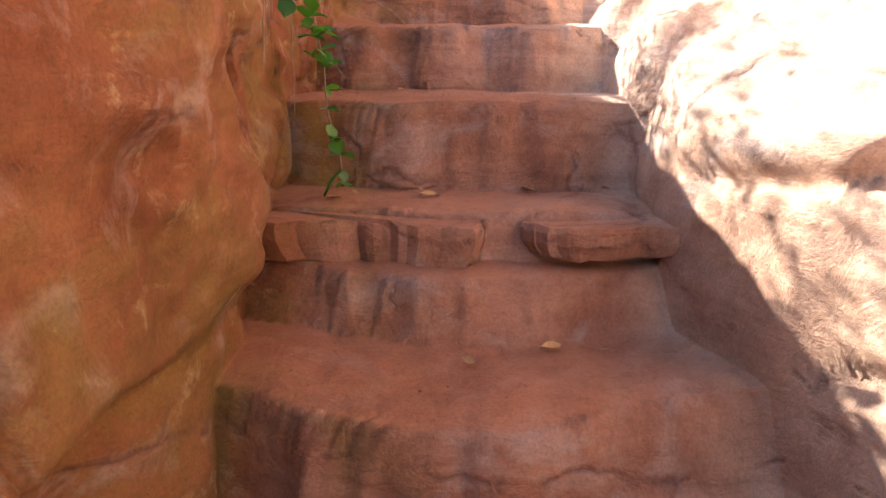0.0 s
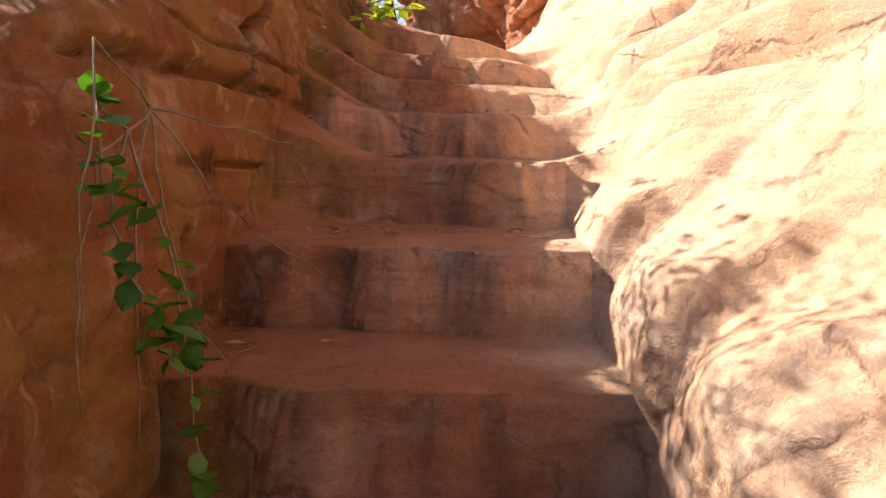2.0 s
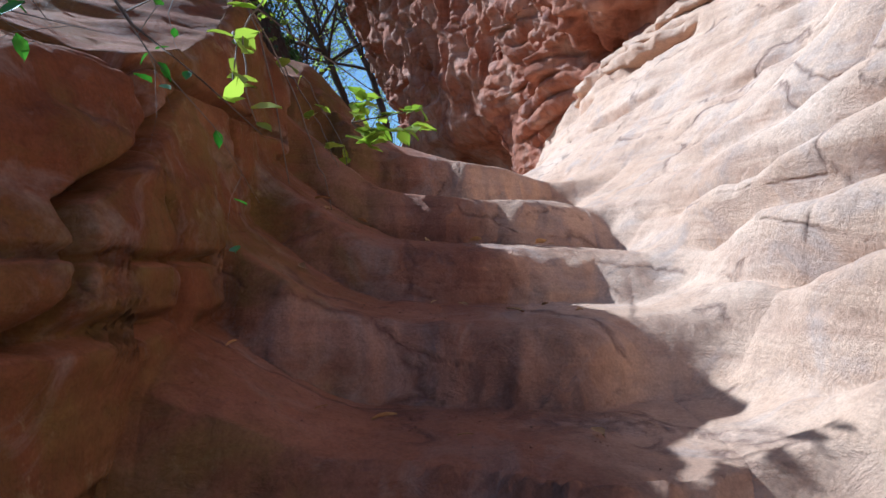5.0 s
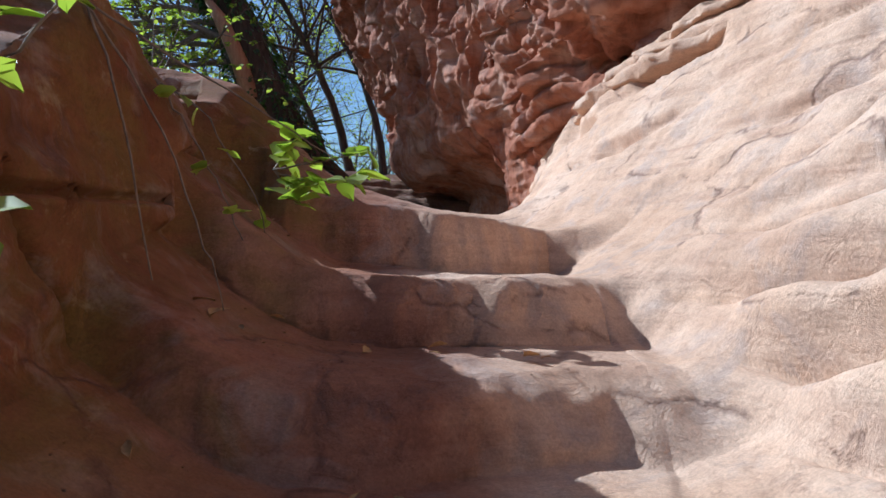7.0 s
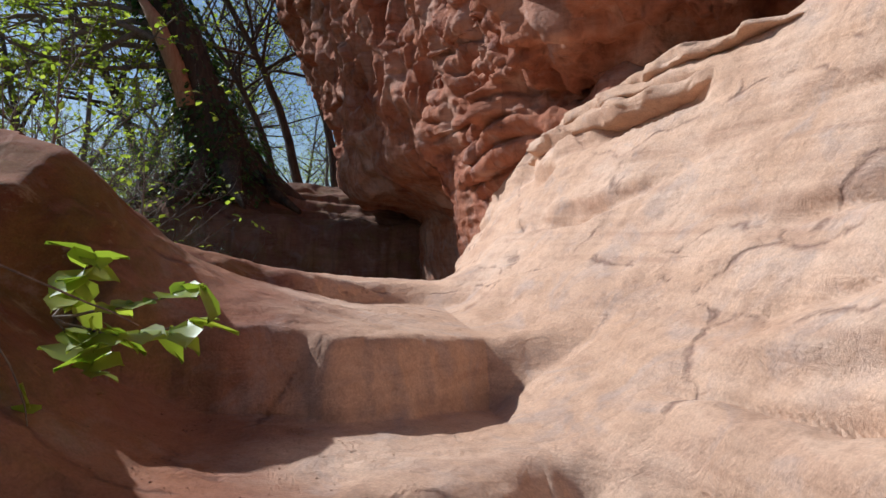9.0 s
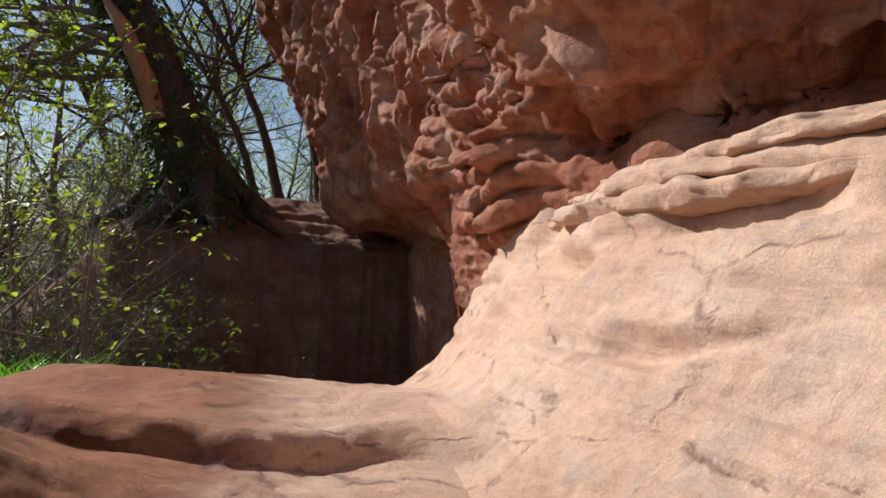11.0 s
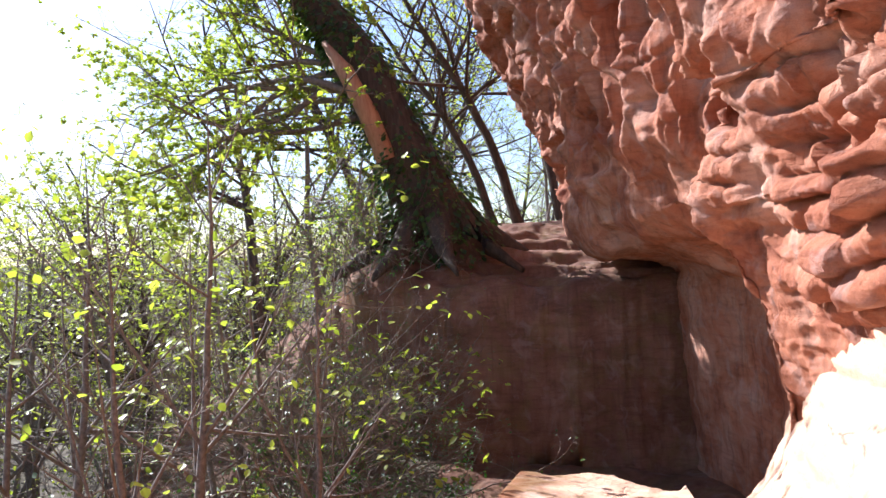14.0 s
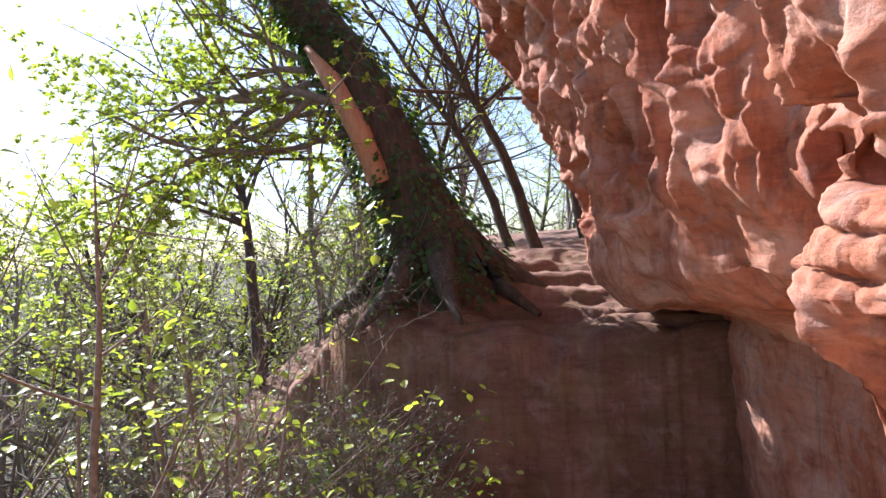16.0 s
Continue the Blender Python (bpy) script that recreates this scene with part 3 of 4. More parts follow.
terr = terr + 1.0 * np.exp(-((BX + 3.6) / 1.3) ** 2 - ((BY - 21.2) / 1.4) ** 2)
terr = terr - 5.5 * smooth(-4.4, -9.5, BX) * smooth(60, 15, BY) - 0.7 * smooth(-1.5, -4.0, BX) * smooth(0.6, -2.5, t)
bank = np.stack([BX, BY, terr], -1)
n = grid_normals(bank)
n = n * np.sign(n[..., 2:].mean())
q = 0.1 * fbm(bank * np.array([1.2, 1.2, 1.6]), 4, 95) + 0.03 * ridged(bank * np.array([0.6, 0.6, 7]), 3, 97)
bank = bank + n * q[..., None]
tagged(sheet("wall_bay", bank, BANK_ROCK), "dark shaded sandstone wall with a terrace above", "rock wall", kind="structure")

# ---- woodland ground to the horizon ----
ga = np.concatenate([np.linspace(-1500, -60, 14), np.linspace(-55, 55, 100), np.linspace(60, 1500, 14)])
gb = np.concatenate([np.linspace(-1500, -40, 14), np.linspace(-35, 100, 110), np.linspace(110, 1500, 14)])
GX, GY = np.meshgrid(ga, gb, indexing="xy")
gz = 0.6 - 5.5 * smooth(-3.0, -16, GX) + 9 * smooth(-40, -120, GX) + 6 * smooth(45, 150, GY) - 3.0 * smooth(20, 3, GY) * smooth(-6, 0, GX)
gz = gz + 0.5 * fbm(np.stack([GX * 0.15, GY * 0.15, GX * 0], -1), 3, 101) * smooth(0, -6, GX)
tagged(sheet("ground", np.stack([GX, GY, gz], -1), SOIL), "leaf-littered woodland floor falling into a valley", "ground", kind="structure")

# ---- vegetation ----
def branch(tv, tf, lv, lf, start, way, length, radius, depth, rng, spec):
    """A wandering branch with side branches; leaves on the last order."""
    steps = max(3, int(length / spec["seg"]))
    pts, radii, p, d = [start], [radius], start.copy(), way.normalized()
    for k in range(steps):
        d = (d + Vector((rng.gauss(0, 1), rng.gauss(0, 1), rng.gauss(0, 1))) * spec["wander"] + Vector((0, 0, spec["lift"]))).normalized()
        p = p + d * (length / steps)
        pts.append(p)
        radii.append(radius * (1 - (k + 1) / steps * spec["taper"]))
    tube(tv, tf, pts, radii, spec["sides"][depth])
    if depth < spec["orders"]:
        for k in range(spec["kids"][depth]):
            f = rng.uniform(spec["bare"] if depth == 0 else 0.15, 1.0)
            i = min(int(f * steps), steps - 1)
            base = pts[i].lerp(pts[i + 1], f * steps - i)
            along = (pts[i + 1] - pts[i]).normalized()
            out = (along * rng.uniform(0.3, 0.9) + Vector((rng.gauss(0, 1), rng.gauss(0, 1), rng.gauss(0, 0.7))).normalized() * spec["spread"]).normalized()
            branch(tv, tf, lv, lf, base, out, length * rng.uniform(0.3, 0.6) * (1.15 - 0.55 * f), radii[i] * 0.55, depth + 1, rng, spec)
    if depth >= spec["leaf_from"]:
        for k in range(spec["leaves"] if rng.random() < spec["odds"] else 0):
            i = rng.randrange(1, len(pts))
            out = Vector((rng.gauss(0, 1), rng.gauss(0, 1), rng.gauss(0, 0.6)))
            leaf(lv, lf, pts[i] + out * 0.01, out, spec["leaf"] * rng.uniform(0.6, 1.25), rng, spec["wide"])


BASE = dict(seg=0.35, wander=0.12, lift=0.03, taper=0.85, sides=(7, 5, 3, 3), orders=3, kids=(12, 6, 4), bare=0.3, spread=0.9, leaf_from=3, leaves=2, leaf=0.07, wide=0.7, odds=1.0)


def plant(name, seed, height, radius, way, bark, foliage, label, category, group="", crown="crown", **changes):
    spec = dict(BASE, **changes)
    rng = random.Random(seed)
    tv, tf, lv, lf = [], [], [], []
    for k in range(spec.get("stems", 1)):
        w = Vector(way) + Vector((rng.gauss(0, 1), rng.gauss(0, 1), 0)) * spec.get("fan", 0.0)
        at = Vector((rng.gauss(0, 1), rng.gauss(0, 1), 0)) * spec.get("foot", 0.0)
        branch(tv, tf, lv, lf, at, w, height * rng.uniform(0.75, 1.1), radius * rng.uniform(0.7, 1.1), 0, rng, spec)
    root = tagged(new(name), label, category, group)
    bag("trunk" if crown == "crown" else "stem", tv, tf, bark, root)
    if lf:
        bag(crown, lv, lf, foliage, root)
    return root


def ground_z(x, y):
    g = 0.6 - 5.5 * float(smooth(-3.0, -16, np.float64(x))) + 9 * float(smooth(-40, -120, np.float64(x))) + 6 * float(smooth(45, 150, np.float64(y)))
    return g - 3.0 * float(smooth(20, 3, np.float64(y))) * float(smooth(-6, 0, np.float64(x)))


def bank_z(x, y):
    i, j = int(np.argmin(np.abs(by - y))), int(np.argmin(np.abs(bx - x)))
    return float(bank[i, j, 2])


rng = random.Random(5)
# far woodland, bare with first leaves
kinds = [
    plant("tree", 21, 13, 0.17, (0.05, 0, 1), TWIG, SPRING, "tall bare woodland tree with first spring leaves", "tree", "woodland trees", kids=(16, 8, 6), leaves=1, leaf=0.16, seg=0.6, bare=0.3, wander=0.09),
    plant("tree", 22, 11, 0.13, (-0.1, 0.05, 1), TWIG, SPRING, "slender bare woodland tree with first spring leaves", "tree", "woodland trees", kids=(14, 7, 5), leaves=1, leaf=0.16, seg=0.6, bare=0.25, wander=0.1),
    plant("tree", 23, 14, 0.24, (-0.16, 0, 1), BARK, SPRING, "dark leaning woodland tree with thin twigs", "tree", "woodland trees", kids=(16, 7, 5), leaves=1, leaf=0.16, seg=0.7, bare=0.35, wander=0.08),
    plant("tree", 24, 9, 0.09, (0.1, 0.1, 1), TWIG, SPRING, "young bare woodland tree with yellow-green leaves", "tree", "woodland trees", kids=(14, 7, 5), leaves=1, leaf=0.13, seg=0.5, bare=0.15, wander=0.12),
]
spots = []
while len(spots) < 210:
    az = rng.uniform(-3, 62)
    dist = rng.uniform(20, 85)
    x, y = 0.2 - dist * math.sin(radians(az)), 6.5 + dist * math.cos(radians(az))
    if az < 13 and dist < 38:
        continue
    if x > -1.2 and y < 30 or (-7 < x < 1 and y < 24) or x > 3.5:
        continue
    spots.append((x, y))
for k, (x, y) in enumerate(spots):
    on_bank = -12 < x < 3 and 14.5 < y < 59
    z = (bank_z(x, y) if on_bank else ground_z(x, y)) - 0.1
    sc = rng.uniform(0.75, 1.3)
    m = pose(x, y, z, rng.uniform(-5, 5), rng.uniform(-7, 5), rng.uniform(0, 360)) @ Matrix.Scale(sc, 4)
    ob = kinds[k % 4] if k < 4 else copy_thing(kinds[k % 4], m)
    ob.matrix_basis = m

# trees on the terrace behind the leaning trunk
for x, y, lean_d in ((-1.75, 25.0, -9), (-2.6, 26.5, -12), (-1.0, 31.0, -4)):
    ob = copy_thing(kinds[2], pose(x, y, bank_z(x, y) - 0.1, 0, lean_d, rng.uniform(-50, 50)) @ Matrix.Scale(rng.uniform(0.6, 1.0), 4))

# saplings beside the ledge
young = [
    plant("sapling", 31, 6.8, 0.09, (0.03, 0, 1), TWIG, SPRING, "thin grey sapling with young yellow-green leaves", "sapling", "saplings", kids=(13, 7, 4), seg=0.3, bare=0.25, leaves=2, odds=0.22, leaf=0.1, spread=0.8, lift=0.05, wander=0.035, taper=0.95, wide=0.9),
    plant("sapling", 32, 4.8, 0.055, (0.12, 0, 1), TWIG, SPRING, "slim leaning sapling with young yellow leaves", "sapling", "saplings", kids=(8, 4, 3), seg=0.3, bare=0.3, leaves=2, odds=0.3, leaf=0.11, spread=0.75, lift=0.05, wander=0.04, taper=0.95, wide=0.9),
]
for k, (x, y, z, turn, sc) in enumerate(((-3.75, 12.75, 0.8, 0, 1.0), (-3.35, 14.3, 0.4, 0, 0.95), (-4.3, 15.0, 0.3, 140, 0.95), (-5.6, 12.4, 0.3, 60, 1.1), (-3.9, 15.2, 0.2, 200, 0.95),
                                          (-5.2, 10.9, 0.6, 250, 1.05), (-6.6, 14.5, 0, 20, 1.15), (-7.6, 12.8, -0.4, 300, 1.2), (-2.5, 12.6, 0.9, 30, 0.7), (-6.0, 17.0, 0, 100, 1.1), (-3.0, 10.8, 1.2, 80, 0.72))):
    m = pose(x, y, z - 0.3, 0, 0, turn) @ Matrix.Scale(sc, 4)
    ob = young[k] if k < 2 else copy_thing(young[k % 2], m)
    ob.matrix_basis = m

# brambles and scrub over the valley side
scrub = [
    plant("bush", 41, 2.3, 0.016, (0, 0, 1), DRY_TWIG, IVY, "tangled leafless scrub with small dark leaves", "bush", "scrub on the bank", crown="foliage", stems=14, fan=0.55, foot=0.3, orders=2, kids=(7, 4), sides=(4, 3, 3), seg=0.2, wander=0.2, lift=-0.03, leaf_from=2, leaves=1, leaf=0.05, bare=0.1),
    plant("bush", 42, 2.0, 0.014, (0.1, 0, 1), DRY_TWIG, SPRING, "thin scrub with fresh yellow-green leaves", "bush", "scrub on the bank", crown="foliage", stems=12, fan=0.5, foot=0.35, orders=2, kids=(7, 4), sides=(4, 3, 3), seg=0.2, wander=0.18, lift=-0.02, leaf_from=2, leaves=2, odds=0.22, leaf=0.1, bare=0.1),
    plant("bush", 43, 1.7, 0.012, (0, 0, 1), TWIG, LEAF, "low dark-green bramble bush", "bush", "scrub on the bank", crown="foliage", stems=16, fan=0.7, foot=0.35, orders=2, kids=(6, 4), sides=(3, 3, 3), seg=0.2, wander=0.22, lift=-0.08, leaf_from=1, leaves=2, leaf=0.05, bare=0.05),
]
count = 0
for k in range(400):
    if count >= 66:
        break
    x, y = rng.uniform(-16, -1.7), rng.uniform(9.3, 27)
    if x > -2.4 - 0.1 * (y - 9) and y < 18.6:
        continue
    if x > -3.0 and y > 16:
        continue
    z = bank_z(x, y) if (x > -12 and y > 14.5) else ground_z(x, y)
    m = pose(x, y, z - 0.05, rng.uniform(-8, 8), rng.uniform(-8, 8), rng.uniform(0, 360)) @ Matrix.Scale(rng.uniform(0.75, 1.3), 4)
    pick = 0 if rng.random() < 0.5 else (1 if rng.random() < 0.6 else 2)
    ob = scrub[count] if count < 3 else copy_thing(scrub[pick], m)
    ob.matrix_basis = m
    count += 1
# thicket hanging along the edge of the bay
for k in range(20):
    f = k / 19
    x, y = -2.5 - 1.3 * f + rng.uniform(-0.45, 0.45), 14.2 + 5.6 * f + rng.uniform(-0.3, 0.3)
    m = pose(x - 0.5, y, max(bank_z(x, max(y, 14.6)) - 0.2, 0.9) + rng.uniform(0, 0.7), 0, 0, rng.uniform(0, 360)) @ Matrix.Scale(rng.uniform(0.8, 1.25), 4)
    copy_thing(scrub[(0, 2, 0, 1)[k % 4]], m)


def leaning_tree():
    """The old ivy-clad tree on the mound: flared roots, leaning trunk, torn limb, a drooping leafy arm."""
    rg = random.Random(9)
    root = tagged(new("leaning_tree"), "old ivy-clad leaning tree with torn limb on a mound", "tree")
    tv, tf = [], []
    axis = [Vector(a) for a in ((-2.95, 20.7, 3.9), (-3.0, 20.6, 4.8), (-3.2, 20.5, 5.6), (-3.6, 20.4, 6.6), (-4.0, 20.3, 7.6), (-4.5, 20.3, 8.6), (-5.3, 20.3, 9.7), (-6.2, 20.2, 11.0), (-6.8, 20.0, 12.6))]
    tube(tv, tf, axis, (1.0, 0.82, 0.64, 0.52, 0.47, 0.43, 0.38, 0.3, 0.18), 18)
    for a in range(9):
        ang = a * 0.7 + 0.2
        o = Vector((math.cos(ang), math.sin(ang), 0))
        st = Vector((-3.05, 20.6, 5.3)) + o * 0.35
        pts = [st, st + o * 0.5 + Vector((0, 0, -0.45)), st + o * 1.05 + Vector((0, 0, -0.95)), st + o * 1.8 + Vector((0, 0, -1.35))]
        tube(tv, tf, pts, (0.3, 0.24, 0.17, 0.07), 8)
    arr = np.array([tuple(q) for q in tv])
    arr = arr + (0.09 * vnoise(arr * 2.5, 120) + 0.04 * vnoise(arr * 7, 121))[:, None] * np.array([1, 1, 0.3])
    bag("trunk", [tuple(q) for q in arr], tf, BARK, root)
    bv, bf = [], []
    tube(bv, bf, [Vector((-3.75, 19.95, 6.2)), Vector((-3.95, 19.7, 7.0)), Vector((-4.35, 19.6, 7.9)), Vector((-4.75, 19.6, 8.5))], (0.2, 0.19, 0.16, 0.05), 10)
    bag("torn_limb", bv, bf, BARE_WOOD, root, "bare orange torn limb")
    iv, ilf = [], []
    for k in range(5200):
        f = rg.random() * 7.6
        i = min(int(f), 7)
        c = axis[i].lerp(axis[i + 1], f - i)
        ang = rg.uniform(0, 2 * math.pi)
        o = Vector((math.cos(ang), math.sin(ang), rg.uniform(-0.4, 0.4)))
        rad = (1.0, 0.8, 0.66, 0.56, 0.52, 0.48, 0.4, 0.3)[i]
        if 3 < f < 4.6 and o.y < -0.4 and rg.random() < 0.8:
            continue
        leaf(iv, ilf, c + o * rad * rg.uniform(1.0, 1.25), o + Vector((0, 0, -0.7)), rg.uniform(0.07, 0.15), rg, 0.8)
    bag("ivy", iv, ilf, IVY, root, "dark glossy ivy")
    cv, cf, wv, wf = [], [], [], []
    spec = dict(BASE, orders=2, kids=(11, 6), sides=(6, 4, 3), seg=0.35, wander=0.16, lift=-0.035, leaf_from=1, leaves=44, leaf=0.075, bare=0.15, spread=0.7, wide=0.8)
    for k in range(8):
        st = axis[4].lerp(axis[5], rg.random())
        branch(wv, wf, cv, cf, st + Vector((0, rg.uniform(-0.4, 0.4), rg.uniform(-0.6, 0.4))), Vector((-1, rg.uniform(-0.35, 0.3), rg.uniform(0.05, 0.3))), rg.uniform(3.4, 6.2), 0.08, 0, rg, spec)
    spec = dict(BASE, orders=3, kids=(9, 6, 4), sides=(6, 4, 3, 3), seg=0.4, wander=0.15, leaf_from=3, leaves=2, leaf=0.1, spread=0.9)
    for k in range(7):
        st = axis[6].lerp(axis[8], rg.random())
        branch(wv, wf, cv, cf, st, Vector((rg.gauss(0, 1), rg.gauss(0, 0.6), 0.5)), rg.uniform(2.5, 4.5), 0.09, 0, rg, spec)
    bag("branch", wv, wf, TWIG, root)
    bag("crown", cv, cf, SPRING, root, "sunlit yellow-green foliage")
    return root


leaning_tree()


def wall_x(y, z):
    """Where the shaded wall stands at that height."""
    i = int(np.argmin(np.abs(ys - y)))
    col = left_p[i, :94]
    return float(col[int(np.argmin(np.abs(col[:, 2] - z))), 0])


def creeper(name, anchor, ways, leaf_mat, label, sizes=(0.05, 0.09), per=7, seed=1, stem=0.004, tips=True):
    """A trailing plant: stems that run through a few directions, leaves in pairs along them."""
    rg = random.Random(seed)
    root = tagged(new(name), label, "creeper")
    lv, lf = [], []
    for path in ways:
        sv, sf = [], []
        pts = [Vector(anchor)]
        for step in path:
            for q in range(4):
                pts.append(pts[-1] + Vector(step) / 4 + Vector((rg.gauss(0, 0.006), rg.gauss(0, 0.006), rg.gauss(0, 0.006))))
        tube(sv, sf, pts, [stem * (1 - 0.6 * k / len(pts)) for k in range(len(pts))], 5)
        bag("stem", sv, sf, DRY_TWIG, root)
        if tips:
            for k in range(2, len(pts), max(1, int(len(pts) / per))):
                for sgn2 in (-1, 1):
                    o = Vector((0.35 + rg.gauss(0, 0.7), -0.5 + rg.gauss(0, 0.6), rg.gauss(0.05, 0.5))) + Vector((0.3, 0.8, 0)) * sgn2 * 0.5
                    leaf(lv, lf, pts[min(k + rg.randrange(2), len(pts) - 1)], o, rg.uniform(*sizes) * rg.choice((0.6, 0.85, 1.0, 1.15)), rg, 0.95)
    if lf:
        bag("foliage", lv, lf, leaf_mat, root)
    return root


# trailing plants on the shaded wall
creeper("wall_creeper", (-0.5, 2.32, 2.0), [((0.05, -0.02, -0.22), (0.06, -0.03, -0.2), (0.03, 0.0, -0.22), (0.04, -0.03, -0.18)), ((0.0, -0.06, -0.2), (0.08, -0.06, -0.14), (0.05, -0.02, -0.12)),
        ((-0.02, -0.1, 0.05), (0.04, -0.1, -0.16))], LEAF, "green trailing creeper hanging over the steps", (0.045, 0.085), 11, 3)
creeper("dry_creeper", (-0.5, 2.45, 2.05), [((0.1, 0.05, -0.2), (0.14, 0.0, -0.14), (0.12, 0.05, -0.1)), ((0.15, 0.05, -0.04), (0.12, 0.03, -0.02), (0.06, 0, -0.12)), ((0.06, -0.05, -0.25), (0.05, 0, -0.25), (0.1, -0.02, -0.1)),
        ((0.0, -0.15, -0.2), (0.03, -0.1, -0.24), (0.0, 0, -0.25)), ((-0.02, -0.25, -0.1), (0.03, -0.15, -0.28), (0.02, 0, -0.2)), ((0.02, -0.3, 0.12), (0.0, -0.12, -0.3), (0.0, 0.0, -0.3))], LEAF, "dry brown leafless stems hanging down the rock", seed=8, stem=0.0032, tips=False)
creeper("rim_sprig", (-0.55, 4.55, 3.0), [((0.08, -0.12, -0.04), (0.05, -0.12, -0.12), (0.02, -0.05, -0.16)), ((0.06, 0.05, 0.12), (0.02, 0.02, 0.1)), ((0.08, -0.25, -0.1), (0.04, -0.15, -0.2))], SPRING, "bright green sprig on the rock rim", (0.05, 0.09), 4, 5)
creeper("rim_sprig", (-0.62, 5.5, 3.2), [((0.1, -0.05, -0.12), (0.1, -0.03, -0.16), (0.07, 0, -0.14), (0.05, 0, -0.1)), ((0.12, 0.1, -0.1), (0.12, 0.05, -0.2), (0.04, 0.02, -0.16))], SPRING, "bright green sprig trailing over the upper step", (0.05, 0.1), 3, 6)
creeper("rim_sprig", (-0.3, 5.75, 2.95), [((0.06, 0, -0.06), (0.05, 0, -0.06)), ((0.03, 0.02, 0.08), (0.0, 0.0, 0.05)), ((0.18, 0.0, 0.05), (0.12, 0.02, 0.05)), ((0.16, 0, -0.03), (0.12, 0, 0.02))], SPRING, "small bright green plant rooted in a crack", (0.06, 0.11), 5, 7)
creeper("trailing_stem", (-0.65, 5.1, 3.3), [((0.2, 0.15, -0.1), (0.22, 0.15, -0.14), (0.15, 0.1, -0.1)), ((0.1, 0.0, -0.3), (0.05, 0.0, -0.35), (0.02, 0, -0.3)), ((0.15, 0.1, -0.3), (0.1, 0, -0.3), (0.06, 0, -0.2))], LEAF, "thin dry stems trailing over the rock", seed=12, stem=0.004, tips=False)
# the shrubs above the wall that dapple the slope
for k, (x, y, z, sc) in enumerate(((-1.5, 3.1, 2.65, 0.68), (-1.55, 3.55, 2.75, 0.7), (-1.55, 2.65, 2.45, 0.6), (-2.3, 3.9, 2.8, 0.9), (-2.4, 4.8, 2.9, 0.9))):
    copy_thing(scrub[2], pose(x, y, z, 0, 0, 70 * k) @ Matrix.Scale(sc, 4))


# ---- stacked slabs lying along the top of the slope, under the hollow of the cliff ----
def slab(parent, start, end, width, thick, seed):
    """One weathered bed of stone: a rounded, tapering plate with a ragged front."""
    a, b = np.array(start), np.array(end)
    f = np.linspace(0, 1, 120)[:, None]
    g = np.linspace(0, 2 * math.pi, 40)[None, :]
    along = (b - a) / np.linalg.norm(b - a)
    across = np.cross(along, (0, 0, 1.0))
    across = across / np.linalg.norm(across)
    taper = np.clip(np.minimum(f, 1 - f) * 3, 0, 1) ** 0.6
    cu = np.sign(np.cos(g)) * np.abs(np.cos(g)) ** 0.6 * width * taper * (1 + 0.18 * vnoise(np.stack([f * 9 + 0 * g, 0 * f * g, 0 * f * g + seed], -1), seed))
    cv = np.sign(np.sin(g)) * np.abs(np.sin(g)) ** 0.55 * thick * taper
    pts = a + (b - a) * f[..., None] + across * cu[..., None] + np.array([0, 0, 1.0]) * cv[..., None]
    pts = pts + np.array([0.05, 0.05, 0.018]) * np.stack([fbm(pts * np.array([4, 4, 7]), 4, seed + k) for k in range(3)], -1)
    ob = sheet("slab", pts, GULLY)
    ob.parent = parent
    return tagged(ob)


ledge_root = tagged(new("rock_ledge"), "stacked pale sandstone slabs on top of the slope", "rock ledge")
slab(ledge_root, (1.72, 9.8, 3.86), (2.1, 7.0, 3.98), 0.3, 0.075, 131)
slab(ledge_root, (1.82, 9.6, 3.98), (2.15, 7.2, 4.07), 0.3, 0.06, 135)
slab(ledge_root, (1.95, 9.5, 4.08), (2.2, 6.8, 4.15), 0.3, 0.055, 139)


# ---- the broken lip of a lower step ----
def broken_slab(outline, top_z, thick, seed):
    """A cracked plate of stone overhanging the step under it."""
    bm = bmesh.new()
    rg = random.Random(seed)
    ring = []
    for k, (x, y) in enumerate(outline):
        x2, y2 = outline[(k + 1) % len(outline)]
        for q in range(6):
            e = q / 6
            ring.append((x + (x2 - x) * e, y + (y2 - y) * e + rg.gauss(0, 0.011)))
    cx0, cy0 = sum(q[0] for q in ring) / len(ring), sum(q[1] for q in ring) / len(ring)
    loops = []
    for inset, z in ((0.97, top_z), (1.0, top_z - 0.014), (0.995, top_z - 0.05), (0.96, top_z - thick * 0.7), (0.9, top_z - thick)):
        loops.append([bm.verts.new((cx0 + (x - cx0) * inset, cy0 + (y - cy0) * inset, z + rg.gauss(0, 0.004))) for x, y in ring])
    for a, b in zip(loops, loops[1:]):
        for k in range(len(ring)):
            bm.faces.new((a[k], b[k], b[(k + 1) % len(ring)], a[(k + 1) % len(ring)]))
    bm.faces.new(loops[0])
    bm.faces.new(list(reversed(loops[-1])))
    bmesh.ops.recalc_face_normals(bm, faces=bm.faces)
    ob = part("stone_slab", bm, GULLY)
    for f in ob.data.polygons:
        f.use_smooth = False
    return tagged(ob, "cracked red sandstone slab at a step's edge", "stone slab", "broken slabs")


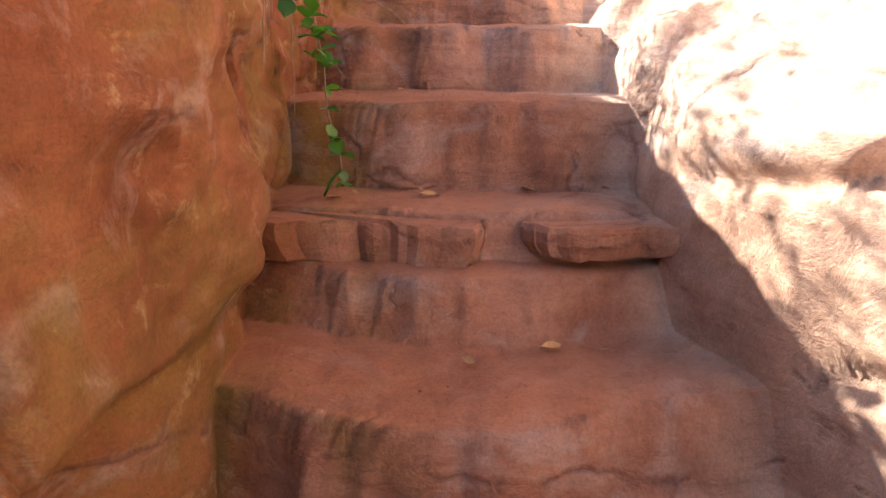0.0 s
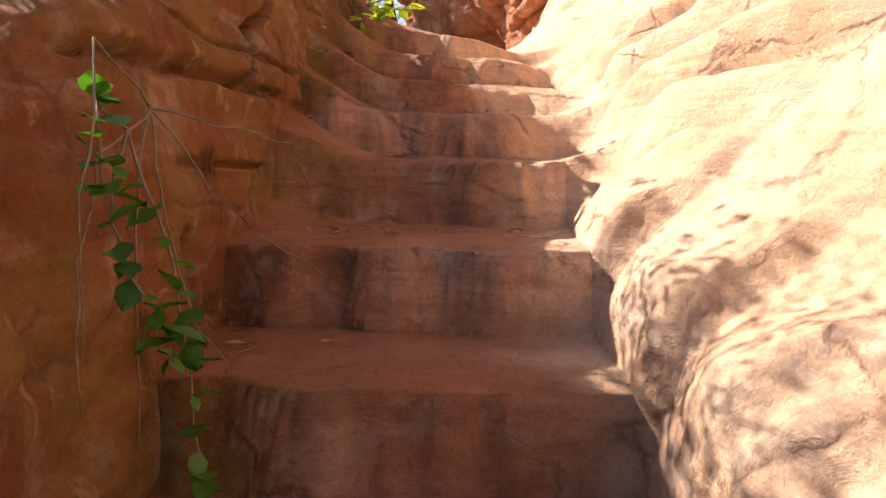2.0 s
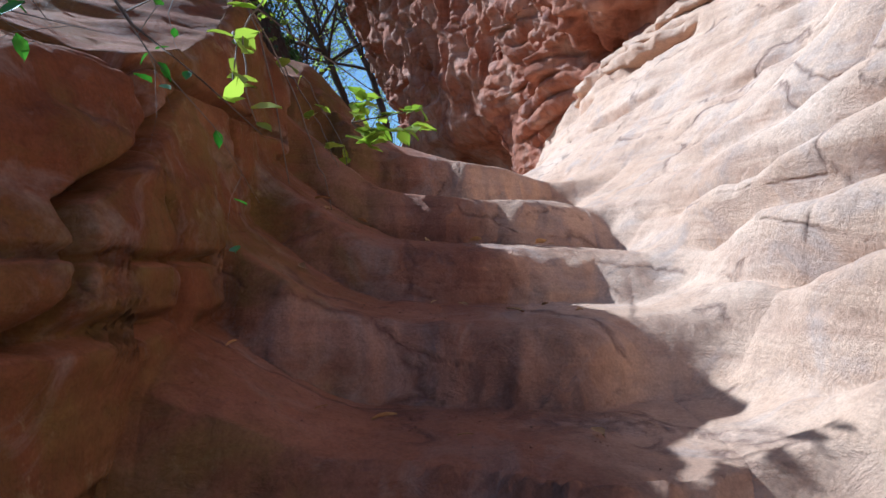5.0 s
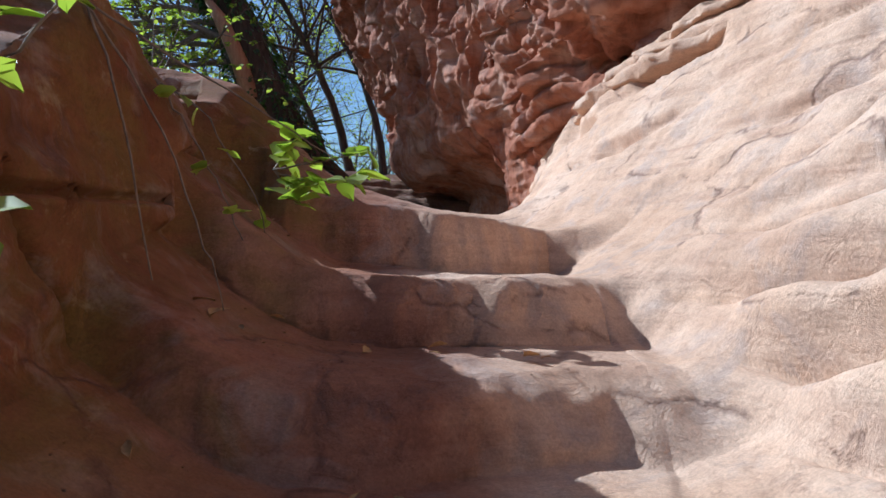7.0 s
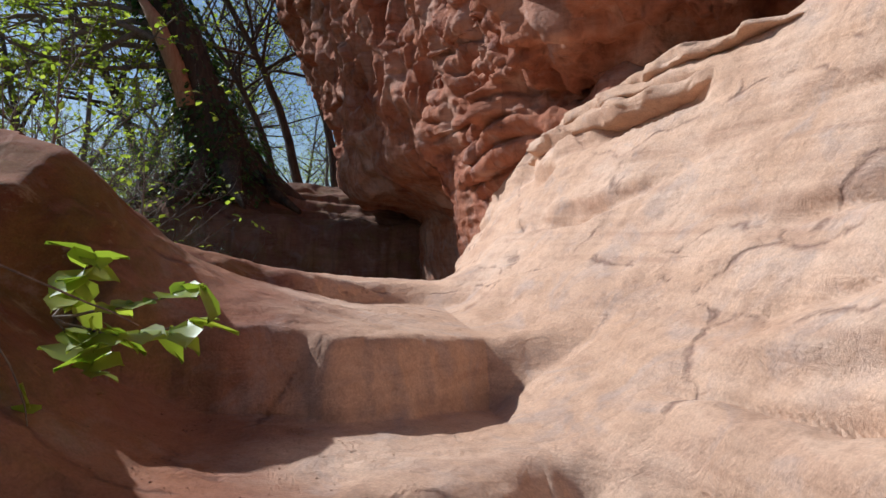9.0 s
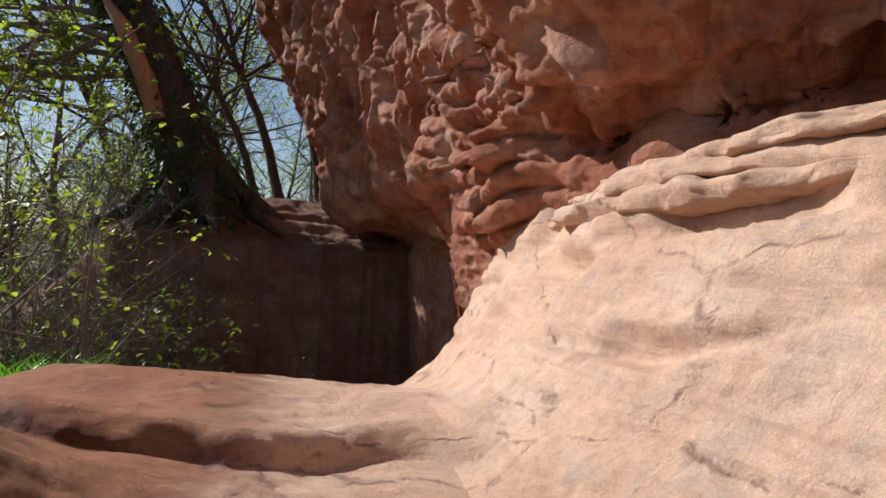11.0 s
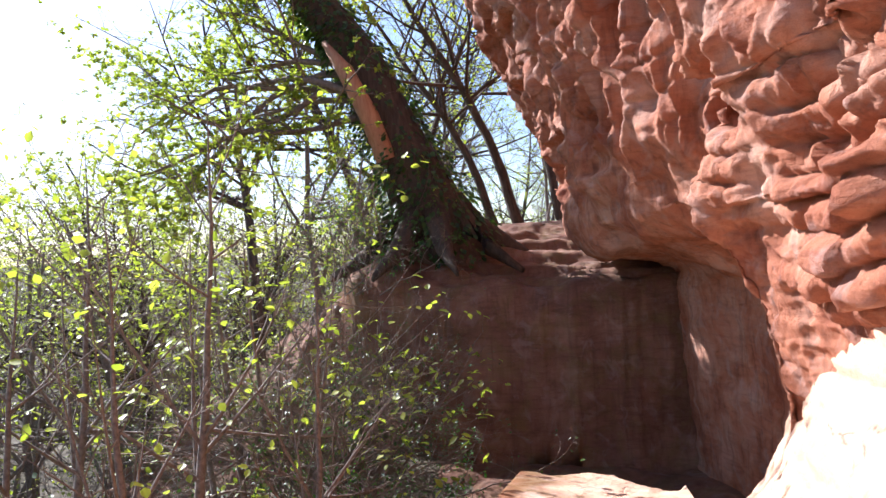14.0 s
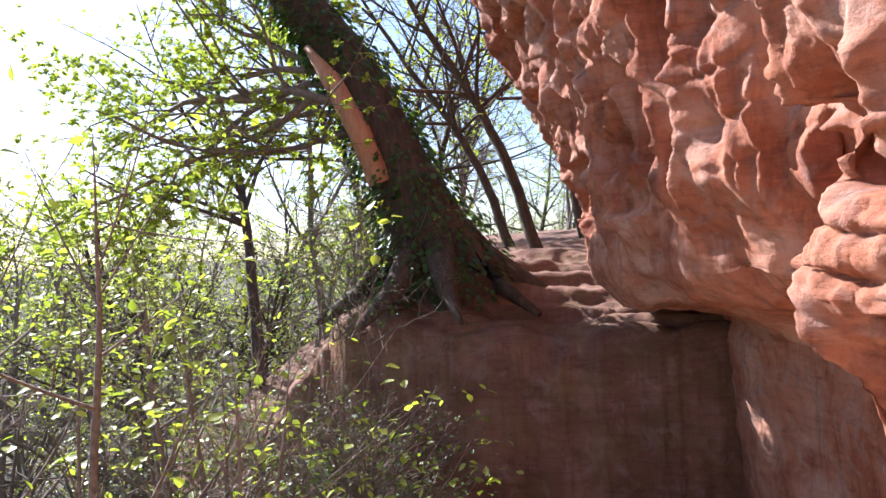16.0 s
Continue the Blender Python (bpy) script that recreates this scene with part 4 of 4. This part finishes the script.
broken_slab(((-0.6, 1.97), (-0.25, 1.99), (-0.1, 1.93), (0.09, 1.9), (0.13, 1.98), (0.05, 2.2), (-0.58, 2.25)), 1.07, 0.12, 3)
broken_slab(((0.22, 1.98), (0.26, 1.9), (0.42, 1.86), (0.7, 1.92), (0.8, 2.02), (0.8, 2.25), (0.3, 2.2)), 1.07, 0.09, 4)

# grass on the ledge's outer edge
gv, gf = [], []
for k in range(420):
    a = Vector((rng.gauss(-1.38, 0.14), rng.gauss(9.1, 0.25), 2.72))
    d1 = Vector((rng.gauss(0, 0.4), rng.gauss(0, 0.4), 1))
    w = Vector((rng.gauss(0, 1), rng.gauss(0, 1), 0)).normalized() * 0.008
    hgt = rng.uniform(0.18, 0.4)
    b = len(gv)
    mid, tip = a + d1 * hgt * 0.6, a + d1 * hgt * 0.85 + Vector((d1.x, d1.y, -0.1)) * hgt * 0.5
    gv += [a - w, a + w, mid + w * 0.8, mid - w * 0.8, tip]
    gf += [(b, b + 1, b + 2, b + 3), (b + 3, b + 2, b + 4)]
tagged(bag("grass", gv, gf, GRASS), "bright green grass tuft on the ledge edge", "grass", kind="stuff")


# ---- litter on the steps ----
def on_floor(x, y):
    i = int(np.argmin(np.abs(ys - y)))
    row = floor_p[i]
    return float(np.interp(x, row[:, 0], row[:, 2]))


for k in range(46):
    y = rng.choice((1.72, 2.28, 2.75, 3.4, 4.0, 4.6, 5.3, 5.2, 6.0)) + rng.uniform(-0.1, 0.1)
    x = rng.choice((-0.42, -0.38, -0.3, 0.0, 0.3)) + rng.uniform(-0.06, 0.3)
    lv, lf = [], []
    leaf(lv, lf, Vector((0, 0, 0)), Vector((1, 0, 0.12)), rng.uniform(0.025, 0.07), rng, rng.uniform(0.3, 0.7))
    ob = bag("dead_leaf", lv, lf, DEAD_LEAF)
    ob.matrix_basis = pose(x, y, on_floor(x, y) + 0.012, rng.uniform(-20, 20), rng.uniform(-20, 10), rng.uniform(0, 360))
    tagged(ob, "curled dry brown leaf lying on a step", "dead leaf", "litter on the steps")
pv, pf = [], []
for k in range(900):
    x, y = rng.uniform(-0.45, 0.6), rng.uniform(1.3, 6.3)
    z, r0 = on_floor(x, y), rng.uniform(0.0015, 0.004)
    if abs(on_floor(x, y + 0.06) - on_floor(x, y - 0.06)) > 0.06:
        continue
    b = len(pv)
    for o in ((1, 0, 0), (0, 1, 0), (-1, 0, 0), (0, -1, 0), (0, 0, 0.8), (0, 0, -0.8)):
        pv.append(Vector((x, y, z + r0 * 0.4)) + Vector(o) * r0 * rng.uniform(0.7, 1.3))
    for a1, a2 in ((0, 1), (1, 2), (2, 3), (3, 0)):
        pf += [(b + a1, b + a2, b + 4), (b + a2, b + a1, b + 5)]
tagged(bag("gravel", pv, pf, GULLY), "loose sandy crumbs on the steps", "gravel", kind="stuff")
